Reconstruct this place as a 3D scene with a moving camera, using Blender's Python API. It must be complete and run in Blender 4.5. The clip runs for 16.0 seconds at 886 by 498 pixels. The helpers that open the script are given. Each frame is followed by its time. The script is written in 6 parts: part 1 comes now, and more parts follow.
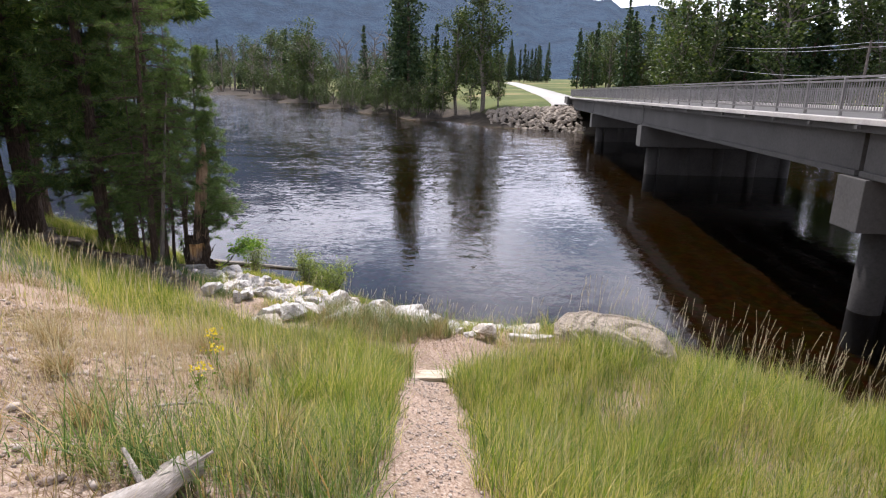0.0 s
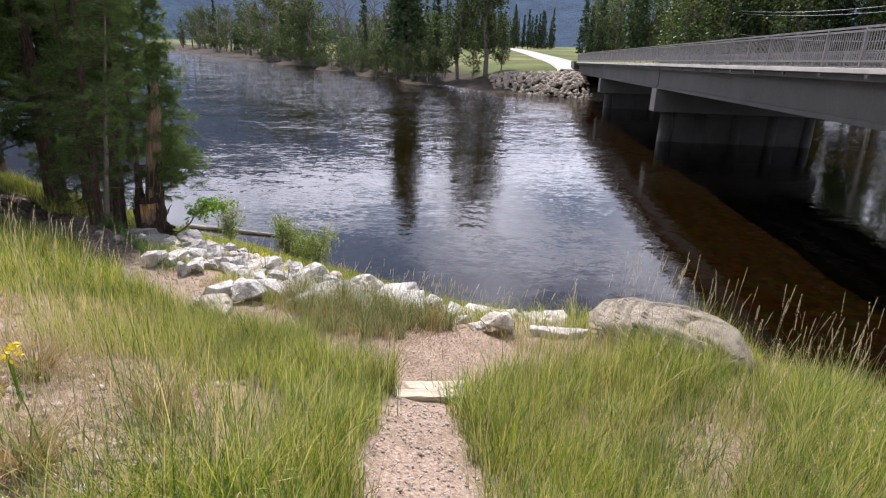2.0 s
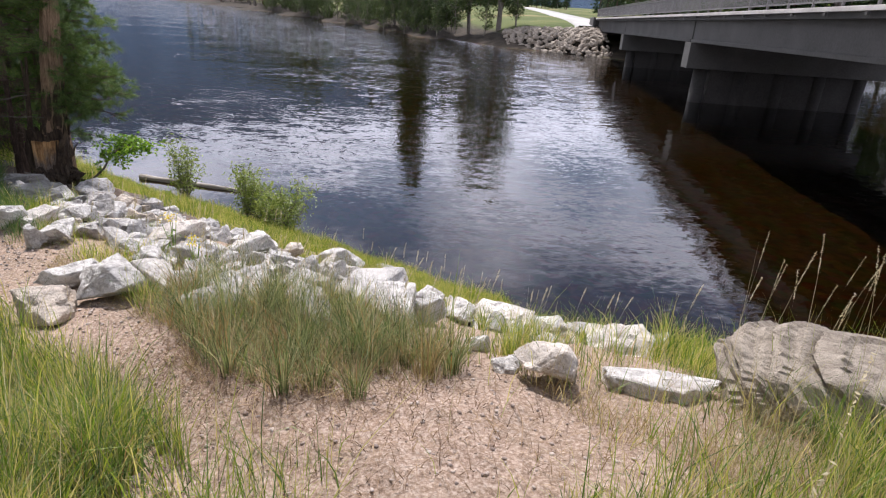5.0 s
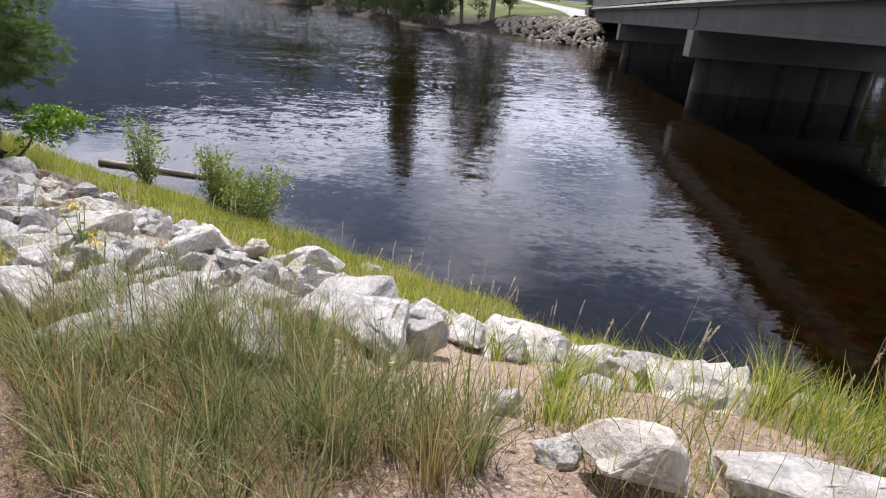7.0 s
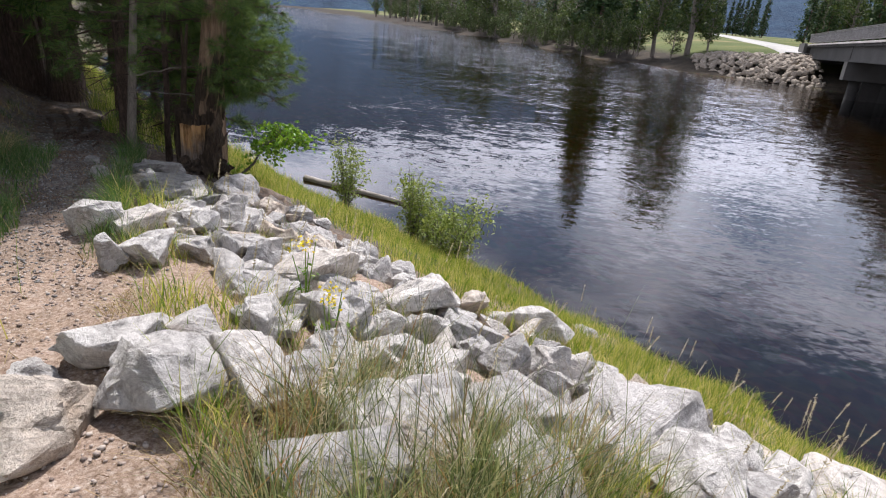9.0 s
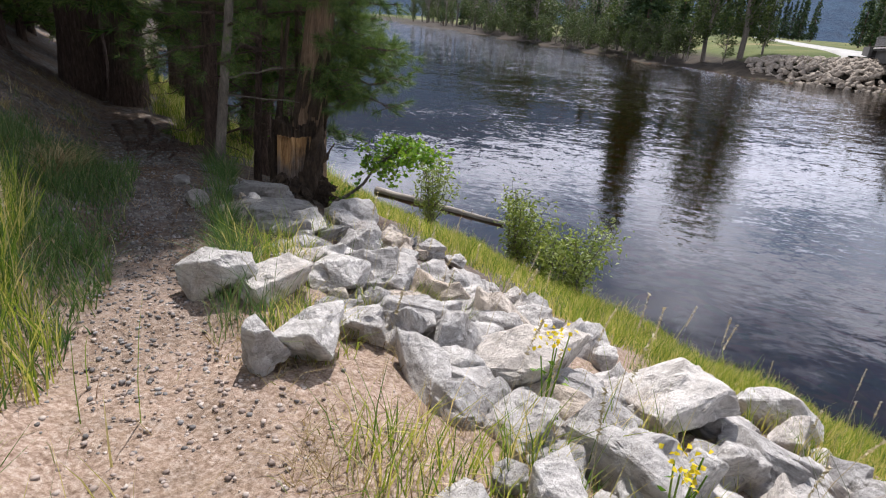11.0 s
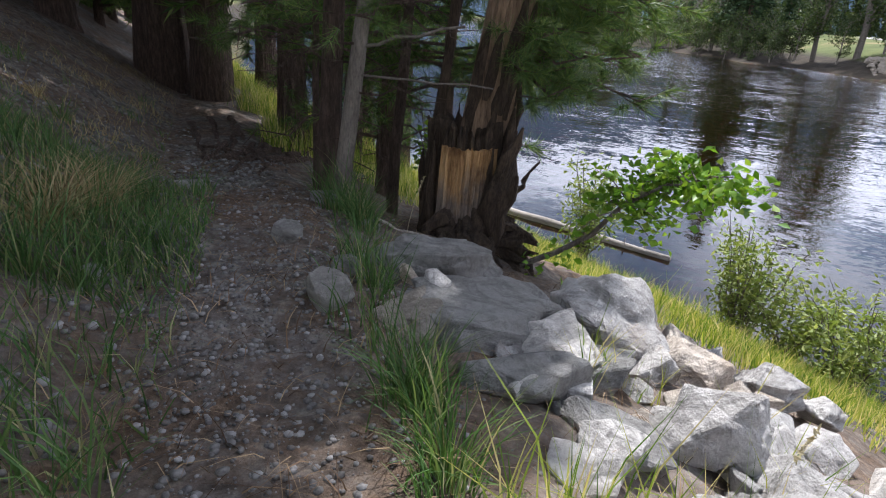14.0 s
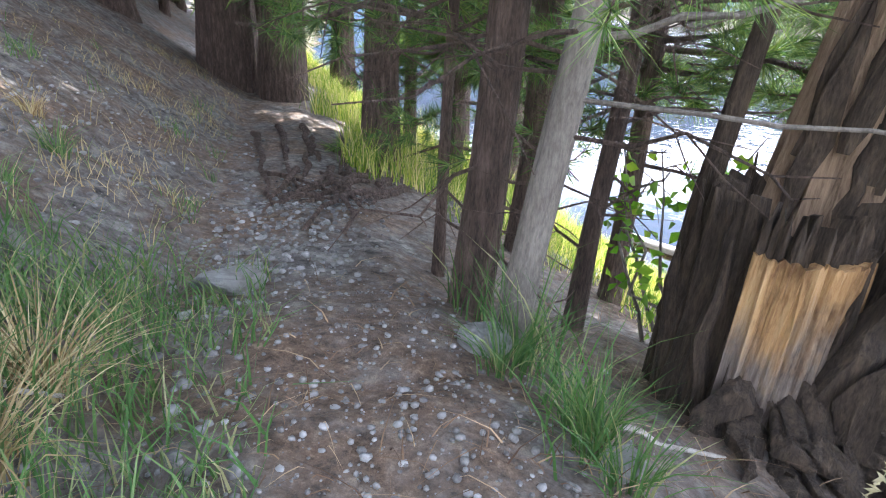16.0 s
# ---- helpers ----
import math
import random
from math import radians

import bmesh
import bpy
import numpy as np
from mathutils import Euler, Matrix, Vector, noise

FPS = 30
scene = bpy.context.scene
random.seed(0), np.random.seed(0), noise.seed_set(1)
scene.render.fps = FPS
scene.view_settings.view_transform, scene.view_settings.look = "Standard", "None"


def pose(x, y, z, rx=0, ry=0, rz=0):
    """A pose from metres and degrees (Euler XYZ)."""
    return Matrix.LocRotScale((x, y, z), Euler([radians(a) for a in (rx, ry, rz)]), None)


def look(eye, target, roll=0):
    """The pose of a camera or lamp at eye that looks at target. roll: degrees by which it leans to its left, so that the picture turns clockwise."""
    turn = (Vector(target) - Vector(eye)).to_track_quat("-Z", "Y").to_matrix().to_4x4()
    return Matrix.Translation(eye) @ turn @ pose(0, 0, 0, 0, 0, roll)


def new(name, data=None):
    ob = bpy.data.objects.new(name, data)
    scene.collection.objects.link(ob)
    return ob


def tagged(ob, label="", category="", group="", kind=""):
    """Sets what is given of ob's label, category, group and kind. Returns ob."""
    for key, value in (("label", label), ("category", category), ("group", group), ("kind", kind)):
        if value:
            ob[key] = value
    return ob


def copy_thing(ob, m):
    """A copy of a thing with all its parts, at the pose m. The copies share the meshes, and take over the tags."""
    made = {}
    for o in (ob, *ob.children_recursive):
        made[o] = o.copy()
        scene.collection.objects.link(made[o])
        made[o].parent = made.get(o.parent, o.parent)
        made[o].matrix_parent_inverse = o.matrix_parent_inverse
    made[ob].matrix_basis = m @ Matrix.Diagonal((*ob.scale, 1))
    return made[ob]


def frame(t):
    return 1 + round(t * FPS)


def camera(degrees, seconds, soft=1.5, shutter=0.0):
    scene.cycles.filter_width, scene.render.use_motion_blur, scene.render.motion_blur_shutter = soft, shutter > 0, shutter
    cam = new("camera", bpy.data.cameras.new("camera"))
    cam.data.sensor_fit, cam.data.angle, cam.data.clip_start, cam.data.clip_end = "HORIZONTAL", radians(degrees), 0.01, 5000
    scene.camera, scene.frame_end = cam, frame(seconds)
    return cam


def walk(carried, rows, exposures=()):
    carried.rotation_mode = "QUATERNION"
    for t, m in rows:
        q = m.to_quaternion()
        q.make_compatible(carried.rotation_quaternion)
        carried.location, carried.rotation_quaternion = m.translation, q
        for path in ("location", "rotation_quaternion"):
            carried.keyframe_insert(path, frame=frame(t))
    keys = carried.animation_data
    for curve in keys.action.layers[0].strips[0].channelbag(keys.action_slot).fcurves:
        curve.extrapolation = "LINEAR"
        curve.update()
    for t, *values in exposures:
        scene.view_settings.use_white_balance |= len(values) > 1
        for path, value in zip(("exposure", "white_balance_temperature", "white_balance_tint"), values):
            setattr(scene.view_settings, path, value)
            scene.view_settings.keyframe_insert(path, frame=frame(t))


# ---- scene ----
cam = camera(74.1, 16.0, soft=1.1)
PATH = [
    (0, (0.121, 0.866, 7.465), (0.238, 2.785, 6.914), 0.8),
    (0.5, (0.076, 1.42, 7.204), (0.192, 3.335, 6.638), 1.1),
    (1, (0.141, 2.108, 6.98), (0.262, 4.014, 6.387), 1.5),
    (1.5, (0.189, 2.8, 6.929), (0.314, 4.697, 6.31), 1.8),
    (2, (0.253, 3.343, 6.668), (0.375, 5.23, 6.018), 1.8),
    (2.5, (0.282, 3.877, 6.428), (0.41, 5.751, 5.742), 2.0),
    (3, (0.329, 4.642, 6.132), (0.447, 6.505, 5.415), 2.3),
    (3.5, (0.401, 5.444, 6.0), (0.516, 7.301, 5.266), 2.9),
    (4, (0.462, 5.892, 5.861), (0.577, 7.744, 5.116), 3.2),
    (6.5, (0.48, 8.194, 5.049), (0.589, 10.03, 4.262), 3.8),
    (7, (0.463, 8.441, 4.937), (0.609, 10.274, 4.15), 4.4),
    (7.5, (0.487, 8.753, 4.765), (0.667, 10.586, 3.986), 5.0),
    (8, (0.348, 9.108, 4.654), (0.376, 10.957, 3.891), 5.1),
    (8.5, (-0.035, 9.484, 4.656), (-0.237, 11.331, 3.917), 5.1),
    (9, (-0.507, 9.669, 4.691), (-0.894, 11.489, 3.957), 4.7),
    (9.5, (-0.866, 9.947, 4.662), (-1.291, 11.758, 3.928), 4.7),
    (10, (-1.283, 10.198, 4.602), (-1.747, 12.0, 3.869), 4.6),
    (12.5, (-3.266, 12.028, 4.113), (-3.787, 13.819, 3.392), 4.4),
    (13, (-3.572, 12.478, 4.007), (-4.148, 14.252, 3.286), 4.5),
    (13.5, (-3.942, 12.816, 3.952), (-4.582, 14.565, 3.222), 4.4),
    (14, (-4.365, 13.176, 3.863), (-5.066, 14.896, 3.121), 4.2),
    (14.5, (-4.793, 13.497, 3.798), (-5.551, 15.19, 3.052), 3.9),
    (15, (-5.216, 13.928, 3.744), (-6.01, 15.599, 2.984), 3.4),
    (15.5, (-5.605, 14.372, 3.743), (-6.431, 16.028, 2.984), 3.3),
    (16, (-5.964, 14.881, 3.715), (-6.845, 16.495, 2.928), 3.4),
]
walk(cam, [(t, look(eye, target, roll)) for t, eye, target, roll in PATH],
     exposures=[(0, 0.56, 6450, 16), (7, 0.46, 6350, 15), (10, 0.42, 6400, 14), (12.5, 0.48, 6300, 14), (13.5, 0.55, 6200, 13), (14, 0.8, 6150, 12),
                (14.5, 1.42, 6150, 12), (15, 2.2, 6100, 11), (15.5, 2.8, 6050, 11), (16, 2.95, 5850, 10)])

# ---- daylight: a high sun ahead of the walker, broken white cloud ----
SUN_EL, SUN_AZ = radians(58), radians(-14)          # azimuth from +y towards +x
sun_to = Vector((math.sin(SUN_AZ) * math.cos(SUN_EL), math.cos(SUN_AZ) * math.cos(SUN_EL), math.sin(SUN_EL)))
sun = new("sun", bpy.data.lights.new("sun", "SUN"))
sun.data.energy, sun.data.angle, sun.data.color = 5.0, radians(0.53), (1.0, 0.97, 0.945)
sun.matrix_world = look(sun_to * 50, (0, 0, 0))

world = bpy.data.worlds.new("sky")
scene.world = world
world.use_nodes = True
wt = world.node_tree
wt.nodes.clear()
w_out, w_bg = wt.nodes.new("ShaderNodeOutputWorld"), wt.nodes.new("ShaderNodeBackground")
w_sky = wt.nodes.new("ShaderNodeTexSky")
w_sky.sky_type, w_sky.sun_disc, w_sky.sun_elevation, w_sky.sun_rotation = "NISHITA", False, SUN_EL, SUN_AZ
w_co, w_sep, w_den, w_flat, w_scale, w_noise, w_low, w_sum, w_ramp, w_mix = (wt.nodes.new("ShaderNode" + n) for n in (
    "TexCoord", "SeparateXYZ", "Math", "VectorMath", "VectorMath", "TexNoise", "MapRange", "Math", "ValToRGB", "MixRGB"))
# a deck of broken cumulus at one height: it closes up towards the horizon and opens to blue overhead
w_den.operation, w_den.inputs[1].default_value = "ADD", 0.22
w_flat.operation, w_scale.operation = "DIVIDE", "ADD"
w_scale.inputs[1].default_value = (1.7, 5.9, 0.0)
w_noise.inputs["Scale"].default_value, w_noise.inputs["Detail"].default_value = 1.5, 7
for k, v in enumerate((0.1, 0.75, 0.13, -0.07)):
    w_low.inputs[1 + k].default_value = v
w_ramp.color_ramp.elements[0].position, w_ramp.color_ramp.elements[1].position = 0.42, 0.6
w_mix.inputs[2].default_value = (17.0, 17.4, 19.4, 1)
w_bg.inputs["Strength"].default_value = 0.09
for a, b in ((w_co.outputs["Generated"], w_sep.inputs[0]), (w_sep.outputs[2], w_den.inputs[0]), (w_co.outputs["Generated"], w_flat.inputs[0]), (w_den.outputs[0], w_flat.inputs[1]),
             (w_flat.outputs[0], w_scale.inputs[0]), (w_scale.outputs[0], w_noise.inputs["Vector"]), (w_sep.outputs[2], w_low.inputs[0]), (w_noise.outputs[0], w_sum.inputs[0]),
             (w_low.outputs[0], w_sum.inputs[1]), (w_sum.outputs[0], w_ramp.inputs[0]),
             (w_ramp.outputs[0], w_mix.inputs[0]), (w_sky.outputs[0], w_mix.inputs[1]), (w_mix.outputs[0], w_bg.inputs[0]), (w_bg.outputs[0], w_out.inputs[0])):
    wt.links.new(a, b)


# ---- materials ----
class Nodes:
    """A material's node tree with short names for linking."""

    def __init__(self, name):
        self.mat = bpy.data.materials.new(name)
        self.mat.use_nodes = True
        self.t = self.mat.node_tree
        self.bsdf = self.t.nodes["Principled BSDF"]

    def add(self, kind, **inputs):
        n = self.t.nodes.new("ShaderNode" + kind)
        for key, v in inputs.items():
            n.inputs[key.replace("_", " ")].default_value = v
        return n

    def link(self, a, b):
        self.t.links.new(a, b)

    def noise(self, scale, detail=5, rough=0.6, stretch=(1, 1, 1), space="Object"):
        co, mp = self.add("TexCoord"), self.add("Mapping", Scale=stretch)
        n = self.add("TexNoise", Scale=scale, Detail=detail, Roughness=rough)
        self.link(co.outputs[space], mp.inputs[0])
        self.link(mp.outputs[0], n.inputs["Vector"])
        return n.outputs[0]

    def ramp(self, fac, stops):
        r = self.add("ValToRGB")
        el = r.color_ramp.elements
        while len(el) < len(stops):
            el.new(0.5)
        for e, (p, c) in zip(el, stops):
            e.position, e.color = p, (*c, 1)
        self.link(fac, r.inputs[0])
        return r.outputs[0]

    def mix(self, fac, a, b, kind="MIX"):
        m = self.add("MixRGB")
        m.blend_type = kind
        for v, i in ((fac, 0), (a, 1), (b, 2)):
            if isinstance(v, (int, float)):
                m.inputs[i].default_value = v
            elif isinstance(v, tuple):
                m.inputs[i].default_value = (*v, 1)
            else:
                self.link(v, m.inputs[i])
        return m.outputs[0]

    def bump(self, fac, strength, distance=0.02):
        b = self.add("Bump", Strength=strength, Distance=distance)
        self.link(fac, b.inputs["Height"])
        self.link(b.outputs[0], self.bsdf.inputs["Normal"])

    def colour(self, c, rough=0.8, metal=0.0, spec=0.3):
        if isinstance(c, tuple):
            self.bsdf.inputs["Base Color"].default_value = (*c, 1)
        else:
            self.link(c, self.bsdf.inputs["Base Color"])
        self.bsdf.inputs["Roughness"].default_value = rough
        self.bsdf.inputs["Metallic"].default_value = metal
        self.bsdf.inputs["Specular IOR Level"].default_value = spec


def rough_mat(name, dark, mid, light, scale, fine, bump=0.5, dist=0.02, rough=0.85, stretch=(1, 1, 1), space="Object", metal=0.0, spread=0.15):
    """A two-scale mottled surface; each object a little lighter or darker."""
    n = Nodes(name)
    big, small = n.noise(scale, 4, 0.6, stretch, space), n.noise(fine, 6, 0.7, stretch, space)
    c = n.ramp(big, [(0.3, dark), (0.5, mid), (0.7, light)])
    c = n.mix(0.45, c, n.ramp(small, [(0.3, dark), (0.68, light)]))
    info = n.add("ObjectInfo")
    c = n.mix(1.0, c, n.ramp(info.outputs["Random"], [(0, (1 - spread,) * 3), (1, (1,) * 3)]), "MULTIPLY")
    n.colour(c, rough, metal)
    n.bump(n.mix(0.5, big, small), bump, dist)
    return n.mat


def blade_mat(name, stops, through_colour, rough=0.55, share=0.35):
    """Leaves and blades: each island its own tint, light passes through a little."""
    n = Nodes(name)
    geo = n.add("NewGeometry")
    c = n.ramp(geo.outputs["Random Per Island"], stops)
    patch = n.ramp(n.noise(0.9, 3), [(0.35, (0.72, 0.75, 0.7)), (0.65, (1.0, 1.0, 1.0))])
    c = n.mix(1.0, c, patch, "MULTIPLY")
    n.colour(c, rough, 0, 0.25)
    tr = n.add("BsdfTranslucent")
    n.link(n.mix(1.0, c, through_colour, "MULTIPLY"), tr.inputs["Color"])
    m = n.add("MixShader")
    m.inputs[0].default_value = share
    out = n.t.nodes["Material Output"]
    n.link(n.bsdf.outputs[0], m.inputs[1])
    n.link(tr.outputs[0], m.inputs[2])
    n.link(m.outputs[0], out.inputs["Surface"])
    return n.mat


def ground_mat():
    n = Nodes("earth")
    sand = n.ramp(n.noise(6, 6), [(0.3, (0.19, 0.115, 0.078)), (0.55, (0.33, 0.215, 0.155)), (0.75, (0.44, 0.31, 0.235))])
    grit = n.ramp(n.noise(38, 6, 0.75), [(0.36, (0.1, 0.072, 0.052)), (0.5, (0.34, 0.265, 0.205)), (0.66, (0.62, 0.55, 0.47))])
    c = n.mix(0.6, sand, grit)
    litter = n.ramp(n.noise(1.3, 5, 0.65), [(0.42, (0, 0, 0)), (0.6, (1, 1, 1))])
    c = n.mix(litter, c, n.mix(0.5, grit, n.ramp(n.noise(14, 6), [(0.3, (0.085, 0.05, 0.03)), (0.7, (0.3, 0.2, 0.13))])))
    floor = n.ramp(n.noise(9, 6, 0.75), [(0.32, (0.028, 0.025, 0.022)), (0.5, (0.125, 0.112, 0.1)), (0.66, (0.25, 0.232, 0.212)), (0.8, (0.42, 0.4, 0.37))])
    humus = n.ramp(n.noise(16, 6, 0.8), [(0.34, (0.03, 0.02, 0.014)), (0.55, (0.15, 0.098, 0.064)), (0.72, (0.34, 0.25, 0.17))])
    floor = n.mix(n.ramp(n.noise(1.1, 6, 0.7), [(0.4, (0, 0, 0)), (0.6, (0.85,) * 3)]), floor, humus)
    geo = n.add("NewGeometry")
    sep = n.add("SeparateXYZ")
    n.link(geo.outputs["Position"], sep.inputs[0])
    along = n.add("Math")
    along.operation = "SUBTRACT"
    n.link(sep.outputs[1], along.inputs[0])
    n.link(sep.outputs[0], along.inputs[1])
    wood = n.add("MapRange")
    wood.inputs["From Min"].default_value, wood.inputs["From Max"].default_value = 16.5, 19.5
    n.link(along.outputs[0], wood.inputs[0])
    c = n.mix(wood.outputs[0], c, floor)
    # green sward over the far fields, wet brown stones under the river
    far = n.add("MapRange")
    far.inputs["From Min"].default_value, far.inputs["From Max"].default_value = 40, 60
    n.link(sep.outputs[1], far.inputs[0])
    field = n.ramp(n.noise(0.035, 6, 0.7), [(0.36, (0.05, 0.07, 0.02)), (0.52, (0.095, 0.11, 0.034)), (0.66, (0.24, 0.18, 0.095))])
    c = n.mix(far.outputs[0], c, field)
    low = n.add("MapRange")
    low.inputs["From Min"].default_value, low.inputs["From Max"].default_value = 2.2, 1.6
    n.link(sep.outputs[2], low.inputs[0])
    c = n.mix(low.outputs[0], c, n.mix(far.outputs[0], c, n.ramp(n.noise(0.6, 5), [(0.3, (0.018, 0.016, 0.011)), (0.7, (0.06, 0.046, 0.032))])))
    wet = n.add("MapRange")
    wet.inputs["From Min"].default_value, wet.inputs["From Max"].default_value = 0.10, -0.04
    n.link(sep.outputs[2], wet.inputs[0])
    v = n.add("TexVoronoi", Scale=2.6)
    v2 = n.add("TexCoord")
    n.link(v2.outputs["Object"], v.inputs["Vector"])
    bed = n.mix(0.6, n.ramp(n.noise(3, 5), [(0.3, (0.045, 0.034, 0.015)), (0.7, (0.17, 0.125, 0.06))]), v.outputs["Color"], "MULTIPLY")
    c = n.mix(wet.outputs[0], c, bed)
    n.colour(c, 0.95, 0, 0.15)
    n.bump(n.mix(0.5, n.noise(30, 6, 0.75), n.noise(7, 5)), 0.8, 0.05)
    return n.mat


def water_mat():
    """Ripples as tilted facets at four sizes, calmer in the slack by the near bank."""
    n = Nodes("river water")
    co = n.add("TexCoord")

    def vec(op, a, b):
        x = n.add("VectorMath")
        x.operation = op
        for v, k in ((a, 0), (b, 1)):
            if isinstance(v, tuple):
                x.inputs[k].default_value = v
            else:
                n.link(v, x.inputs[k])
        return x.outputs[0]

    tilt = None
    for scale, stretch, rot, amp in ((0.16, (1.0, 2.0, 1), 0.3, 0.1), (0.55, (1.0, 2.4, 1), 0.35, 0.24), (1.9, (1.0, 2.2, 1), 0.3, 0.34), (6.5, (1.0, 1.7, 1), 0.4, 0.42)):
        mp = n.add("Mapping", Scale=stretch, Rotation=(0, 0, rot))
        t = n.add("TexNoise", Scale=scale, Detail=2.5, Roughness=0.5, Distortion=0.7)
        n.link(co.outputs["Object"], mp.inputs[0])
        n.link(mp.outputs[0], t.inputs["Vector"])
        w = vec("MULTIPLY", vec("SUBTRACT", t.outputs["Color"], (0.5, 0.5, 0.5)), (amp * 0.6, amp, 0.0))
        tilt = w if tilt is None else vec("ADD", tilt, w)
    sep, off, both = n.add("SeparateXYZ"), n.add("MapRange"), n.add("Math")
    n.link(co.outputs["Object"], sep.inputs[0])
    n.link(sep.outputs[0], both.inputs[0])
    n.link(sep.outputs[1], both.inputs[1])
    n.link(both.outputs[0], off.inputs[0])
    off.inputs[1].default_value, off.inputs[2].default_value = 16.0, 200.0
    rise = n.ramp(off.outputs[0], [(0.0, (0.026,) * 3), (0.18, (0.12,) * 3), (0.38, (0.42,) * 3), (1.0, (1.0,) * 3)])
    rise = n.mix(1.0, rise, (5.0, 5.0, 5.0), "MULTIPLY")
    lee = n.add("MapRange")
    n.link(sep.outputs[0], lee.inputs[0])
    for k, v in enumerate((4.0, 17.0, 1.0, 0.27)):
        lee.inputs[1 + k].default_value = v
    calm = n.ramp(n.noise(0.07, 3, 0.6, (1, 1.8, 1)), [(0.36, (0.5,) * 3), (0.62, (1.15,) * 3)])
    tilt = vec("MULTIPLY", vec("MULTIPLY", tilt, calm), n.mix(1.0, rise, lee.outputs[0], "MULTIPLY"))
    up = vec("NORMALIZE", vec("ADD", tilt, (0.0, 0.0, 1.0)), (0.0, 0.0, 0.0))
    clear, gloss, fres, mixer = n.add("BsdfTransparent"), n.add("BsdfGlossy", Roughness=0.035), n.add("Fresnel", IOR=1.42), n.add("MixShader")
    clear.inputs["Color"].default_value = (0.29, 0.23, 0.115, 1)
    gloss.inputs["Color"].default_value = (0.96, 0.97, 1.0, 1)
    n.link(up, gloss.inputs["Normal"])
    n.link(up, fres.inputs["Normal"])
    n.link(fres.outputs[0], mixer.inputs[0])
    n.link(clear.outputs[0], mixer.inputs[1])
    n.link(gloss.outputs[0], mixer.inputs[2])
    n.link(mixer.outputs[0], n.t.nodes["Material Output"].inputs["Surface"])
    return n.mat


def pebble_mat(name, stops):
    n = Nodes(name)
    geo = n.add("NewGeometry")
    c = n.ramp(geo.outputs["Random Per Island"], stops)
    c = n.mix(0.35, c, n.ramp(n.noise(60, 5, 0.7), [(0.3, (0.07, 0.06, 0.055)), (0.7, (0.36, 0.335, 0.31))]))
    n.colour(c, 0.85)
    return n.mat


def split_mat():
    """Bare wood, orange above and grey towards the foot, streaked with dirt along the grain."""
    n = Nodes("bare split wood")
    grain = n.noise(5, 7, 0.75, (6, 6, 0.45))
    fresh = n.ramp(grain, [(0.3, (0.16, 0.085, 0.035)), (0.48, (0.42, 0.24, 0.1)), (0.72, (0.6, 0.4, 0.2))])
    old = n.ramp(grain, [(0.3, (0.07, 0.052, 0.04)), (0.55, (0.22, 0.175, 0.14)), (0.75, (0.36, 0.3, 0.25))])
    co, sep, mr = n.add("TexCoord"), n.add("SeparateXYZ"), n.add("MapRange")
    n.link(co.outputs["Object"], sep.inputs[0])
    warped = n.add("Math")
    n.link(sep.outputs[2], warped.inputs[0])
    n.link(n.noise(3.5, 5, 0.65, (1.6, 1.6, 0.7)), warped.inputs[1])
    n.link(warped.outputs[0], mr.inputs[0])
    mr.inputs["From Min"].default_value, mr.inputs["From Max"].default_value = 0.95, 1.2
    c = n.mix(mr.outputs[0], old, fresh)
    dirt = n.ramp(n.noise(2.2, 6, 0.7, (3, 3, 0.8)), [(0.5, (1, 1, 1)), (0.62, (0.34, 0.28, 0.24))])
    n.colour(n.mix(0.9, c, dirt, "MULTIPLY"), 0.88)
    n.bump(grain, 1.0, 0.05)
    return n.mat


def rock_mat(name, dark, mid, light, stain):
    n = Nodes(name)
    big, fine = n.noise(3.2, 5, 0.65), n.noise(26, 6, 0.75)
    c = n.ramp(big, [(0.3, mid), (0.55, light), (0.8, mid)])
    c = n.mix(n.ramp(n.noise(1.7, 5, 0.7), [(0.52, (0, 0, 0)), (0.68, (0.8,) * 3)]), c, stain)
    co, mp = n.add("TexCoord"), n.add("Mapping", Rotation=(0.5, 0.4, 0.2), Scale=(1, 1, 2.0))
    vein = n.add("TexNoise", Scale=1.7, Detail=6, Roughness=0.62, Distortion=1.0)
    n.link(co.outputs["Object"], mp.inputs[0])
    n.link(mp.outputs[0], vein.inputs["Vector"])
    crack = n.ramp(vein.outputs[0], [(0.455, (1, 1, 1)), (0.5, (0.24, 0.22, 0.2)), (0.535, (1, 1, 1))])
    c = n.mix(0.5, c, crack, "MULTIPLY")
    c = n.mix(0.28, c, n.ramp(fine, [(0.3, dark), (0.6, light)]))
    info = n.add("ObjectInfo")
    c = n.mix(1.0, c, n.ramp(info.outputs["Random"], [(0, (0.62, 0.62, 0.62)), (0.35, (0.82, 0.81, 0.8)), (0.75, (1, 0.99, 0.97)), (1, (0.85, 0.74, 0.62))]), "MULTIPLY")
    n.colour(c, 0.88, 0, 0.25)
    n.bump(n.mix(0.45, vein.outputs[0], fine), 1.0, 0.08)
    return n.mat


